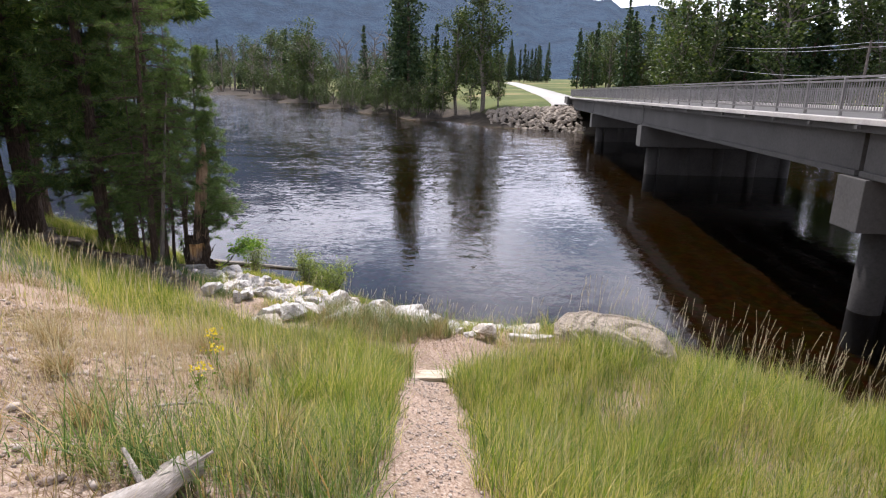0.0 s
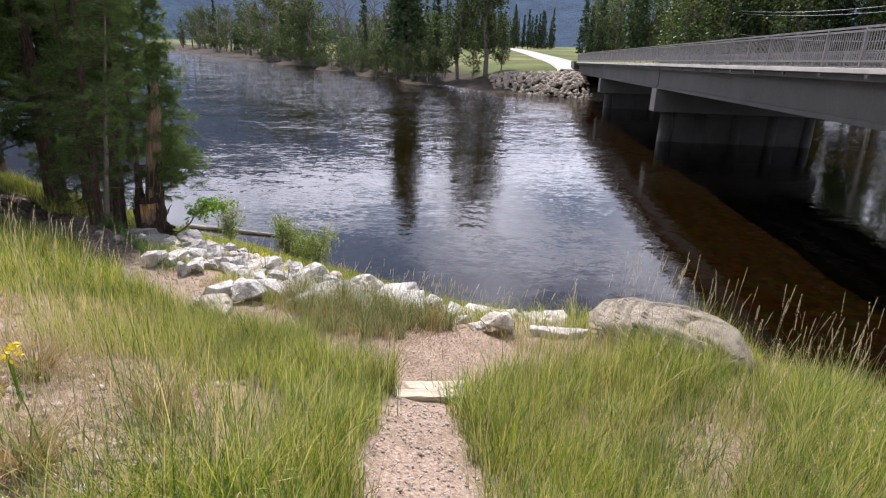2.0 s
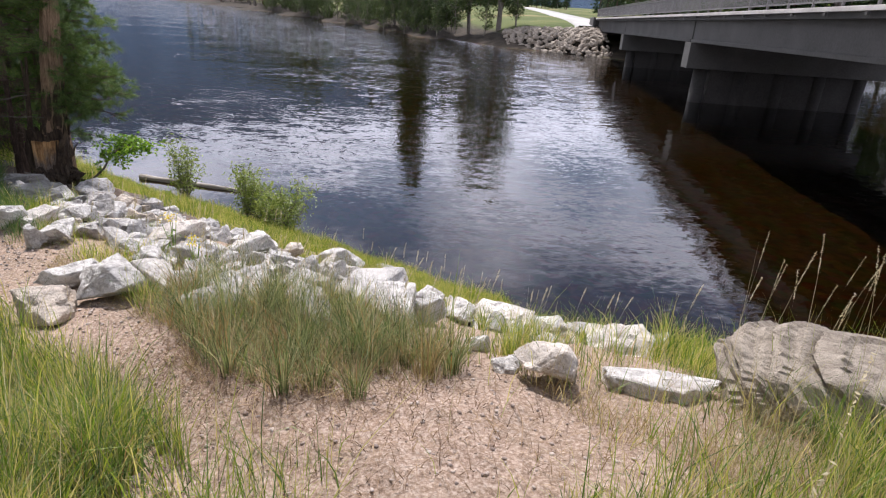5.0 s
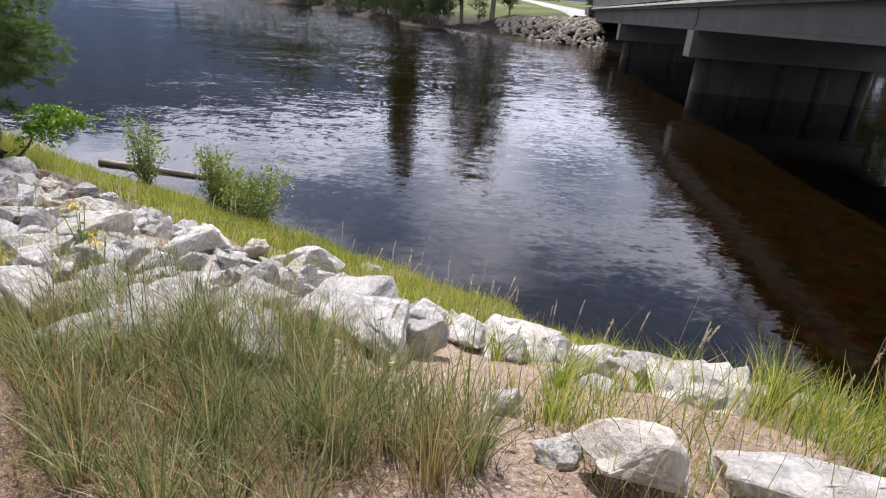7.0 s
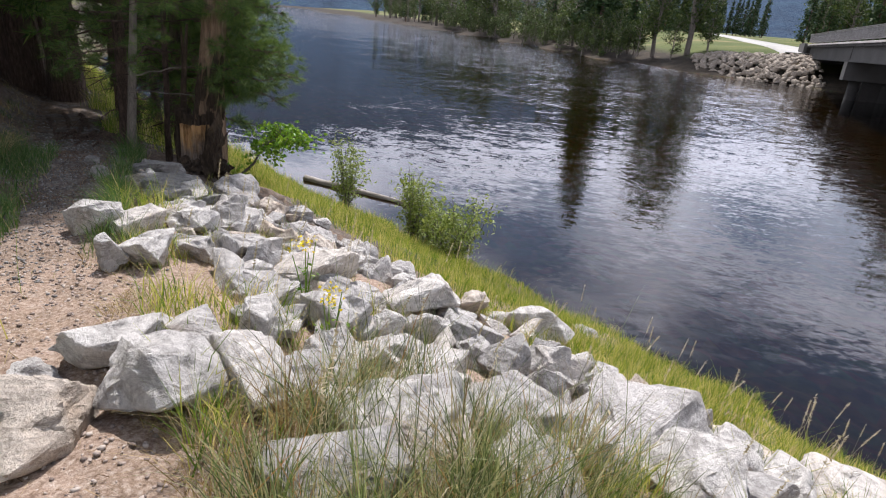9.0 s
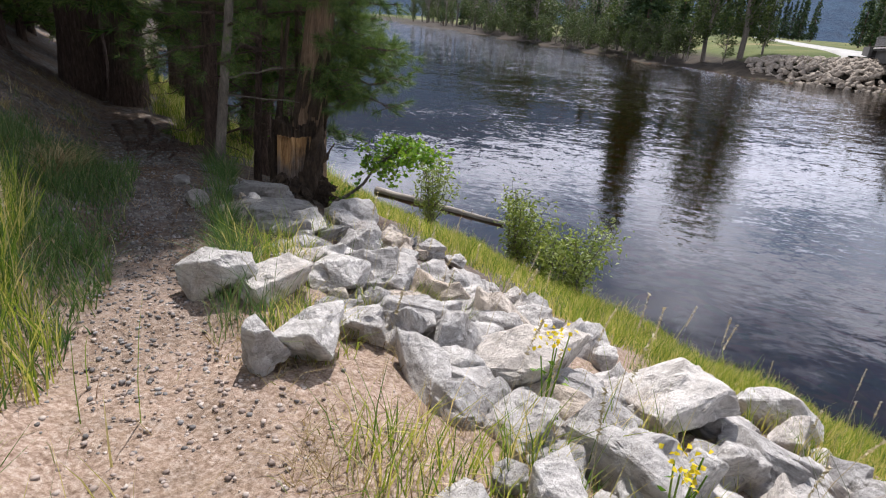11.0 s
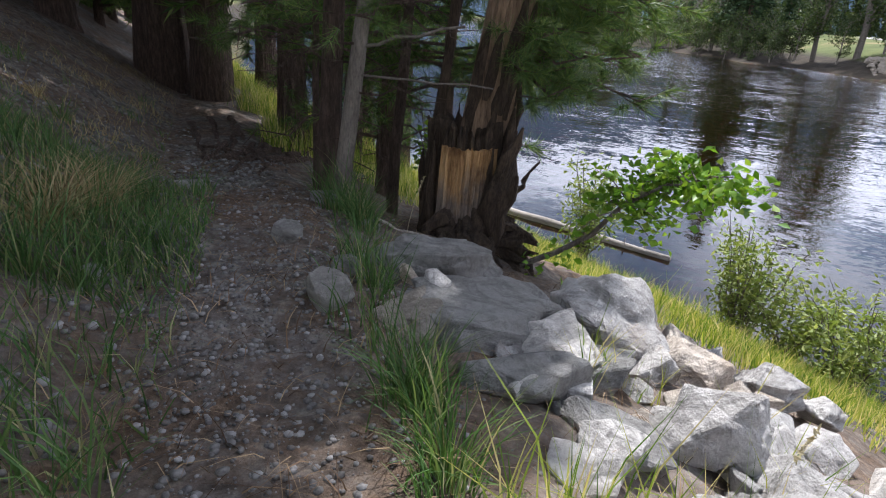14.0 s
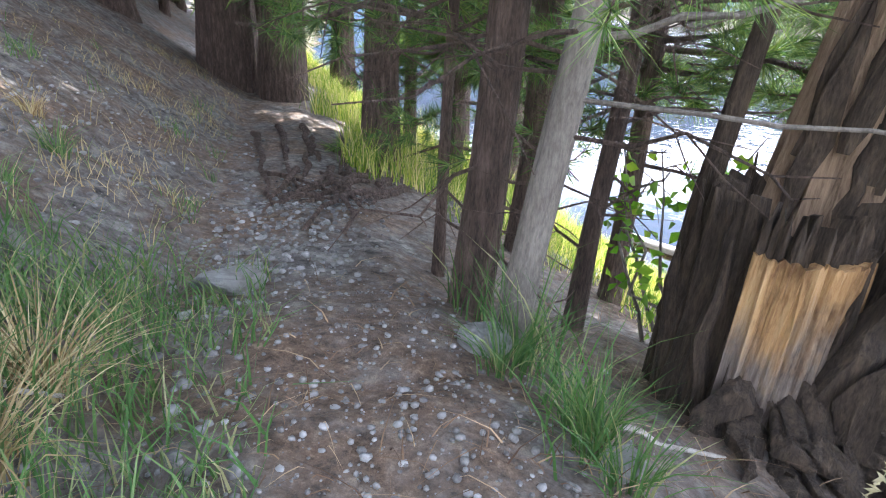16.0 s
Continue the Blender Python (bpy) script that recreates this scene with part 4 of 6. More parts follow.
sward("grass", "grey-green broad grass among the bright blades", "dull_grass", rg, 64000, (0.5, 8.9, 2.6, 11.4),
      lambda x, y, z: np.clip((8.4 - x + 0.7 * wobble(x, y, 1.3)) / 1.8, 0, 1) * np.clip((y - 2.9 + 0.4 * wobble(x, y, 1.7)) / 1.0, 0, 1) * np.where(bank_place(x, y)[1] < -4.3, 0.25, 0.9) * np.where((x < 2.75 - 0.3 * wobble(x, y, 1.3)) & (y > 8.9), 0.1, 1.0) * (0.25 + 0.75 * patchy(x, y, 1.9, 2.3, -0.6, 0.4)), (0.2, 0.6), (0.05, 0.95), (0.005, 0.011), 3)
sward("grass", "grey-green broad grass along the footpath", "dull_grass", rg, 28000, (-1.9, 0.2, 3.2, 9.4),
      lambda x, y, z: np.clip((x + 1.9) / 0.8, 0.06, 1) * np.where(((x + 1.4) / 0.95) ** 2 + ((y - 6.1) / 1.5) ** 2 < 1 + 0.4 * wobble(x, y, 2.1), 0.15, 1.0) * (0.25 + 0.75 * patchy(x, y, 1.7, 3.9, -0.6, 0.4)), (0.18, 0.58), (0.05, 0.95), (0.005, 0.010), 3)
# left of the steps: green fringe, then dry
sward("grass", "tall green grass fringing the footpath", "grass", rg, 62000, (-2.6, 0.15, 3.4, 9.3),
      lambda x, y, z: np.clip(np.maximum((x + 1.35) / 0.6, (2.9 - bank_place(x, y)[1]) / 0.7), 0, 1) * np.clip((y - 3.3) / 2, 0.1, 1) * np.where(((x + 1.4) / 0.95) ** 2 + ((y - 6.1) / 1.5) ** 2 < 1 + 0.4 * wobble(x, y, 2.1), 0.12, 1.0) * (0.3 + 0.7 * patchy(x, y, 1.2, 0.9, -0.8, 0.2)), (0.2, 0.64), (0.02, 0.65), (0.004, 0.009))
sward("grass", "green grass on the upper bank", "grass", rg, 85000, (-10.0, 0.0, 5.8, 14.0),
      lambda x, y, z: (0.2 + 0.8 * patchy(x, y, 0.9, 1.7, -0.7, 0.3)) * (bank_place(x, y)[1] > np.interp(bank_place(x, y)[0], [11.5, 12.6], [0.22, 0.85])) * np.clip((2.9 - bank_place(x, y)[1] + 0.35 * wobble(x, y, 1.1)) / 0.6, 0.04, 1) * (bank_place(x, y)[0] > 6.9), (0.3, 0.6), (0.08, 0.5), (0.005, 0.010))
sward("dry_grass", "straw-coloured dry grass on the stony slope", "dry_grass", rg, 62000, (-6.5, 0.1, 2.2, 10.5),
      lambda x, y, z: 0.25 + 0.75 * patchy(x, y, 1.6, 2.2, 0.0, 0.8), (0.1, 0.3), (0.4, 1.1), (0.003, 0.006), 2)
sward("dry_grass", "straw among the green grass", "dry_grass", rg, 78000, (0.6, 8.0, 2.8, 11.0), lambda x, y, z: 0.2 + 0.8 * patchy(x, y, 1.6, 4.2, 0.1, 0.8), (0.14, 0.42), (0.4, 1.1), (0.003, 0.006), 2)
sward("dry_grass", "matted straw round the brush and trail edge", "dry_grass", rg, 34000, (-4.5, 0.6, 8.4, 13.6),
      lambda x, y, z: np.where(np.abs(bank_place(x, y)[1]) < 2.0, 0.25 + 0.75 * patchy(x, y, 2.1, 3.3, -0.2, 0.6), 0), (0.06, 0.22), (0.6, 1.4), (0.003, 0.006), 2)
# lush shore strip between the rocks and the water
sward("shore_grass", "short bright green grass along the waterline", "grass", rg, 260000, (-9.5, 7.0, 12.5, 25.0),
      lambda x, y, z: np.where((z > 0.04) & (z < 1.85), np.clip((1.9 - z) / 0.4, 0, 1) * np.clip((bank_place(x, y)[0] - 8.0) / 2.0, 0.1, 1), 0), (0.12, 0.32), (0.1, 0.7), (0.006, 0.012), 2)
sward("grass", "bright green bank grass beyond the pines", "grass", rg, 90000, (-24, -8.5, 18.5, 33),
      lambda x, y, z: np.where((z > 0.04) & (bank_place(x, y)[0] > 20.5) & (bank_place(x, y)[1] < -0.9 + 0.4 * wobble(x, y, 1.1)), 0.9, 0), (0.3, 0.7), (0.1, 0.6), (0.008, 0.015), 2)
# grey-green brush below the landing, brush among rocks
sward("brush", "grey-green wiry brush beside the landing", "grey_grass", rg, 17000, (-2.4, 0.9, 9.4, 12.4),
      lambda x, y, z: np.where((bank_place(x, y)[1] < -0.28) & (((bank_place(x, y)[0] - 8.2) / 1.35) ** 2 + ((bank_place(x, y)[1] + 1.15) / 0.85) ** 2 < 1 + 0.3 * wobble(x, y, 3.1)), 0.3 + 0.7 * patchy(x, y, 2.7, 1.1, -0.6, 0.5), 0.0), (0.25, 0.7), (0.1, 0.8), (0.003, 0.007), 3)
sward("brush", "rust-brown dead stems in the brush", "dry_grass", rg, 20000, (-2.4, 0.9, 9.4, 12.2),
      lambda x, y, z: np.where((bank_place(x, y)[1] < -0.1) & (((bank_place(x, y)[0] - 8.2) / 1.5) ** 2 + ((bank_place(x, y)[1] + 0.85) / 0.8) ** 2 < 1 + 0.3 * wobble(x, y, 3.1)), 0.7, 0.0), (0.12, 0.38), (0.4, 1.3), (0.003, 0.006), 2)
sward("brush", "dry wiry brush above the landing", "grey_grass", rg, 26000, (-2.8, 0.2, 7.8, 10.6),
      lambda x, y, z: np.where((bank_place(x, y)[1] > 0.25) & (((bank_place(x, y)[0] - 7.7) / 1.4) ** 2 + ((bank_place(x, y)[1] - 0.9) / 0.7) ** 2 < 1), 0.6, 0.0), (0.2, 0.45), (0.2, 1.0), (0.004, 0.009), 2)
sward("grass", "green grass tufts among the bank rocks", "grass", rg, 60000, (-4.6, 2.5, 10.5, 15.5),
      lambda x, y, z: np.where(bank_place(x, y)[1] < -0.45, 0.6 * patchy(x, y, 2.3, 5.1, 0.55, 0.9), 0), (0.15, 0.42), (0.15, 0.7), (0.004, 0.009), 2)
sward("grass", "sparse grass along the trail edge above the rocks", "grass", rg, 55000, (-4.6, 0.5, 9.5, 14.5),
      lambda x, y, z: np.where((bank_place(x, y)[1] < -0.3) & (bank_place(x, y)[1] > -1.15) & (bank_place(x, y)[0] > 9), 0.45 * patchy(x, y, 1.7, 2.7, 0.0, 0.7), 0), (0.2, 0.45), (0.15, 0.8), (0.005, 0.010), 2)
# shaded sedge beside the trail under the pines
sward("sedge", "long dark green sedge beside the shaded trail", "shade_grass", rg, 85000, (-12.0, -2.2, 10.0, 18.5),
      lambda x, y, z: np.where(bank_place(x, y)[1] > np.interp(bank_place(x, y)[0], [12, 16], [0.5, 0.12]), np.clip(1.25 - 0.3 * bank_place(x, y)[1], 0.06, 1) * (0.42 + 0.58 * patchy(x, y, 1.5, 6.1, -0.3, 0.6)), 0)
      * (bank_place(x, y)[0] < 17.5), (0.18, 0.42), (0.25, 0.9), (0.005, 0.010), 2)
sward("sedge", "dark green sedge between trail and rocks", "shade_grass", rg, 24000, (-7.6, -3.0, 12.2, 18.0),
      lambda x, y, z: np.where((bank_place(x, y)[0] > 11.9) & (np.abs(bank_place(x, y)[1] - np.interp(bank_place(x, y)[0], [12, 13.3, 14.6, 16, 17], [-0.2, -0.28, -0.4, -0.72, -0.8])) < 0.17) & (bank_place(x, y)[0] < 17), 0.8 * patchy(x, y, 1.9, 0.4, -0.7, 0.2), 0), (0.25, 0.58), (0.15, 0.7), (0.005, 0.010), 4)


def litter(label, n, cx, cy, sx, sy, seed):
    """Dead stems and twigs lying loose on the sand."""
    rng = np.random.default_rng(seed)
    x, y = rng.normal(cx, sx, n), rng.normal(cy, sy, n)
    p = np.stack([x, y, land(x, y) + 0.006], 1)
    ob = blades("plant_litter", p, rng.uniform(0.03, 0.13, n), rng.uniform(1.5, 2.4, n), rng.uniform(0.003, 0.006, n), M["twig"], rng, 3)
    tagged(ob, label, "litter", kind="stuff")


litter("dry twigs and dead stems strewn over the sandy landing", 2600, 0.35, 9.8, 0.8, 0.65, 61)
litter("dry twigs and dead stems on the stony slope", 4200, -1.9, 4.8, 1.1, 1.5, 62)
litter("matted dead stems under the wiry brush", 3000, -0.8, 10.25, 0.55, 0.4, 64)
litter("dry needles and twigs on the shaded trail", 3000, -5.6, 15.0, 1.2, 1.2, 63)


sward("dry_grass", "sparse dry grass on the bare slope under the pines", "dry_grass", rg, 26000, (-15, -6.8, 13.5, 22),
      lambda x, y, z: np.where((bank_place(x, y)[1] > 0.6) & (bank_place(x, y)[0] > 14.5), 0.1 + 0.6 * patchy(x, y, 1.3, 4.4, 0.0, 0.8), 0), (0.07, 0.24), (0.4, 1.3), (0.004, 0.008), 2)
sward("grass", "scattered green tufts on the slope under the pines", "shade_grass", rg, 30000, (-13, -6.8, 13.5, 20),
      lambda x, y, z: np.where((bank_place(x, y)[1] > 0.6) & (bank_place(x, y)[0] > 15.5), 0.7 * patchy(x, y, 2.1, 1.4, 0.6, 1.0), 0), (0.1, 0.3), (0.2, 0.9), (0.005, 0.009), 2)


def seed_stalks(name, label, n, area, where, h, seed):
    """Tall stalks with bristly seed heads."""
    rng = np.random.default_rng(seed)
    p = scatter(rng, n, *area, where)
    k = len(p)
    ht, lean = rng.uniform(h[0], h[1], k), rng.uniform(0.02, 0.26, k)
    ang = rng.normal(0.3, 0.7, k)
    tw = (np.cos(ang), np.sin(ang))
    ob = blades(name, p, ht, lean, np.full(k, 0.004), M["seed"], rng, 4, None, tw)
    tagged(ob, label, "grass", kind="stuff")
    tip = []
    for f in np.linspace(0.78, 1.0, 20):
        tip.append(np.stack([p[:, 0] + tw[0] * lean * ht * f ** 1.8, p[:, 1] + tw[1] * lean * ht * f ** 1.8, p[:, 2] + ht * (f - 0.35 * lean * f ** 2.2)], 1))
    v, f = leaves(np.concatenate(tip), 0.0085, rng, 3.0, -0.8)
    tagged(raw("seed_heads", v, f, M["seed"]), "pale bristly seed heads on tall grass stalks", "grass", kind="stuff")


seed_stalks("tall_stalks", "tall seeding grass stalks above the green bank", 340, (0.9, 8.5, 5.0, 11.5), lambda x, y, z: ((bank_place(x, y)[1] < -0.3) & ((x > 3.0) | (y < 8.2))) * 1.0, (0.85, 1.4), 21)
seed_stalks("tall_stalks", "tall seeding grass stalks on the upper bank", 320, (-9.5, -2.5, 8.0, 12.6), lambda x, y, z: (bank_place(x, y)[1] > 0.4) * 1.0, (0.7, 1.1), 22)
seed_stalks("tall_stalks", "seeding stalks among the rocks and brush", 120, (-4.0, 2.5, 10.0, 15.0), lambda x, y, z: (bank_place(x, y)[1] < -0.5) * 1.0, (0.5, 0.85), 23)
seed_stalks("tall_stalks", "seeding stalks beside the shaded trail", 40, (-8.0, -3.5, 11.5, 17.0), lambda x, y, z: ((bank_place(x, y)[1] > 0.9) | (bank_place(x, y)[1] < -0.7)) * (bank_place(x, y)[1] > -1.2) * 1.0, (0.5, 0.85), 24)


def bunch(x, y, h, n, mat, label, seed, lean=(0.3, 1.1)):
    """One bunch-grass plant: blades arching out of a single crown."""
    rng = np.random.default_rng(seed)
    q = rng.normal(0, 0.035, (n, 2))
    px, py = x + q[:, 0], y + q[:, 1]
    ang = np.arctan2(q[:, 1], q[:, 0]) + rng.normal(0, 0.5, n)
    p = np.stack([px, py, land(px, py) - 0.01], 1)
    ob = blades("bunch_grass", p, rng.uniform(0.5, 1.0, n) * h, rng.uniform(lean[0], lean[1], n), rng.uniform(0.004, 0.009, n), M[mat], rng, 4, None, (np.cos(ang), np.sin(ang)))
    tagged(ob, label, "grass", "bunch grasses")


rb = random.Random(17)
for k in range(46):
    u, v = rb.uniform(0, 6.283), rb.random() ** 0.5
    a, d = 8.0 + 1.4 * v * math.cos(u), -1.15 + 0.95 * v * math.sin(u)
    x, y = (9 - d * math.sqrt(2) - a * math.sqrt(2)) / 2, (9 - d * math.sqrt(2) + a * math.sqrt(2)) / 2
    bunch(x, y, rb.uniform(0.35, 0.78), 60, "grey_grass" if k % 5 else "dry_grass", "wiry grey-green brush plant beside the landing", 300 + k, (0.05, 0.75))
for k, (x, y) in enumerate([(-7.1, 14.95), (-7.25, 15.25), (-6.95, 14.75), (-7.5, 15.5)]):
    bunch(x, y, 0.42, 150, "dry_grass", "dry straw-coloured tussock beside the shaded trail", 400 + k, (0.4, 1.3))
for k, (x, y, h) in enumerate([(-1.72, 3.95, 0.42), (-2.3, 4.7, 0.35), (-1.3, 5.4, 0.4), (-2.9, 5.6, 0.4), (-3.6, 6.6, 0.4), (-0.75, 4.3, 0.42), (-2.0, 6.6, 0.45), (-3.2, 4.6, 0.3), (-1.15, 6.3, 0.5)]):
    bunch(x, y, h, 260, "dry_grass", "straw-coloured bunch grass on the stony slope", 70 + k)
for k in range(34):
    a, d = rb.uniform(12.6, 16.8), rb.uniform(0, 1)
    d = np.interp(a, [12, 16], [0.75, 0.3]) + d * 1.2 if k % 2 else np.interp(a, [12, 13.3, 14.6, 16, 17], [-0.2, -0.3, -0.42, -0.75, -0.8]) + (d - 0.5) * 0.3
    x, y = (9 - d * math.sqrt(2) - a * math.sqrt(2)) / 2, (9 - d * math.sqrt(2) + a * math.sqrt(2)) / 2
    bunch(x, y, rb.uniform(0.25, 0.5), 60, "shade_grass", "long arching green sedge clump beside the trail", 170 + k, (0.2, 0.9))
for k in range(26):
    a, d = rb.uniform(15.2, 20.5), rb.uniform(0.9, 4.2)
    x, y = (9 - d * math.sqrt(2) - a * math.sqrt(2)) / 2, (9 - d * math.sqrt(2) + a * math.sqrt(2)) / 2
    bunch(x, y, rb.uniform(0.16, 0.34), 70, "shade_grass" if k % 3 else "dry_grass", "small grass tuft on the bare slope", 450 + k, (0.3, 1.1))
for k in range(16):
    x, y = rb.uniform(1.2, 5.5), rb.uniform(10.5, 14.5)
    bunch(x, y, rb.uniform(0.35, 0.6), 80, "grass", "green grass clump between the shore rocks", 230 + k, (0.15, 0.7))


def flower(x, y, h, seed):
    rng = np.random.default_rng(seed)
    z = ground_z(x, y)
    t = thing("wildflower", "small yellow flowering weed with green leaves", "flower", x, y, z, "yellow wildflowers")
    bm = bmesh.new()
    for k in range(4):
        q = rng.normal(0, 0.05, 2)
        tube(bm, [(0, 0, 0), (q[0] * 0.6, q[1] * 0.6, h * 0.6), (q[0], q[1], h * rng.uniform(0.85, 1.05))], [0.005, 0.004, 0.003], 5)
    part("stem", bm, M["leaf"], t)
    v, f = leaves(np.column_stack([rng.normal(0, 0.045, 34), rng.normal(0, 0.045, 34), h * rng.uniform(0.86, 1.1, 34)]), 0.022, rng, 1.2)
    raw("blossom", v, f, M["flower"], t)
    v, f = leaves(np.column_stack([rng.normal(0, 0.06, 26), rng.normal(0, 0.06, 26), h * rng.uniform(0.05, 0.7, 26)]), 0.022, rng, 2.0)
    raw("foliage", v, f, M["leaf"], t)


for k, (x, y, h) in enumerate([(-1.55, 5.6, 0.3), (-1.45, 4.95, 0.25), (-1.75, 6.1, 0.32), (-2.25, 13.2, 0.5), (-1.75, 12.5, 0.42)]):
    flower(x, y, h, 40 + k)


# ---- shrubs at the water's edge ----
def shrub(name, label, x, y, h, spread_r, mat, leaf, n_leaf, stems, seed, lean=(0, 0), aspect=2.0, z=None):
    rng = random.Random(seed)
    nr = np.random.default_rng(seed)
    t = thing(name, label, "shrub", x, y, ground_z(x, y) - 0.03 if z is None else z)
    pts = []
    for _ in range(stems):
        a, r = rng.uniform(0, 6.3), spread_r * rng.uniform(0.25, 1)
        tip = Vector((math.cos(a) * r + lean[0], math.sin(a) * r + lean[1], h * rng.uniform(0.6, 1.05)))
        path = bent((rng.uniform(-.06, .06), rng.uniform(-.06, .06), 0), tip, 6, 0.06, rng)
        bm = bmesh.new()
        tube(bm, path, np.linspace(0.014, 0.003, 6), 5)
        part("stem", bm, M["grey_bark"], t)
        for f in np.linspace(0.3, 1.0, 9):
            q = path[min(int(f * 5), 4)].lerp(path[min(int(f * 5) + 1, 5)], f * 5 - int(f * 5))
            pts.append(np.array(q[:]))
    pts = np.array(pts)
    c = pts[nr.integers(0, len(pts), n_leaf)] + nr.normal(0, spread_r * 0.16, (n_leaf, 3))
    c[:, 2] = np.maximum(c[:, 2], 0.06)
    v, f = leaves(c, leaf * nr.uniform(0.7, 1.2, n_leaf), nr, aspect)
    raw("leaves", v, f, M[mat], t)
    return t


shrub("leafy_shrub", "thin dark-leaved shrub among the pine saplings", -6.25, 17.85, 1.25, 0.4, "leaf", 0.055, 220, 9, 58, aspect=1.5)
shrub("willow_shrub", "feathery pale green willow shrub by the drift log", -5.65, 22.25, 1.9, 0.65, "willow", 0.034, 1500, 16, 51, aspect=2.8)
shrub("willow_shrub", "round willow shrub at the water's edge", -3.45, 20.5, 1.55, 0.7, "willow", 0.034, 2000, 18, 52, aspect=2.6)
shrub("willow_shrub", "low willow shrub at the water's edge", -2.35, 19.75, 1.45, 0.75, "willow", 0.034, 2000, 18, 53, aspect=2.6)
shrub("willow_shrub", "small willow sprouting behind the rocks", -2.9, 20.0, 0.9, 0.5, "willow", 0.034, 1000, 12, 54, aspect=2.6)


def leafy_branch():
    """A broad-leaved sapling that leans out from beside the stump over the rocks."""
    rng, nr = random.Random(61), np.random.default_rng(61)
    x, y, z = -5.3, 16.95, 2.25
    t = thing("leaning_sapling", "bright green leafy sapling leaning out from the old stump", "sapling", x, y, z)
    main = [Vector(p) for p in ((0, 0, 0), (0.25, 0.0, 0.16), (0.45, -0.03, 0.33), (0.62, -0.06, 0.58), (0.85, -0.1, 0.76), (1.12, -0.12, 0.8))]
    bm = bmesh.new()
    tube(bm, main, [0.022, 0.02, 0.017, 0.013, 0.009, 0.004], 7)
    part("stem", bm, M["grey_bark"], t)
    c = []
    for k in range(42):
        f = rng.uniform(2.8, 5)
        i = min(int(f), 4)
        p = main[i].lerp(main[i + 1], f - i)
        tip = p + Vector((rng.uniform(-.3, .32), rng.uniform(-.3, .3), rng.uniform(-.17, .19)))
        bm = bmesh.new()
        tube(bm, [p, p.lerp(tip, 0.5) + Vector((0, 0, .03)), tip], [0.005, 0.004, 0.002], 4)
        part("twig", bm, M["grey_bark"], t)
        for _ in range(24):
            c.append(np.array(p.lerp(tip, rng.uniform(0.3, 1.1))[:]) + nr.normal(0, 0.05, 3))
    for q in ((0.1, 0, 0.1), (0.3, 0.02, 0.15)):
        c += [np.array(q) + nr.normal(0, 0.07, 3) for _ in range(22)]
    v, f = leaves(np.array(c), 0.042 * nr.uniform(0.7, 1.3, len(c)), nr, 1.5)
    raw("leaves", v, f, M["leaf"], t)


leafy_branch()


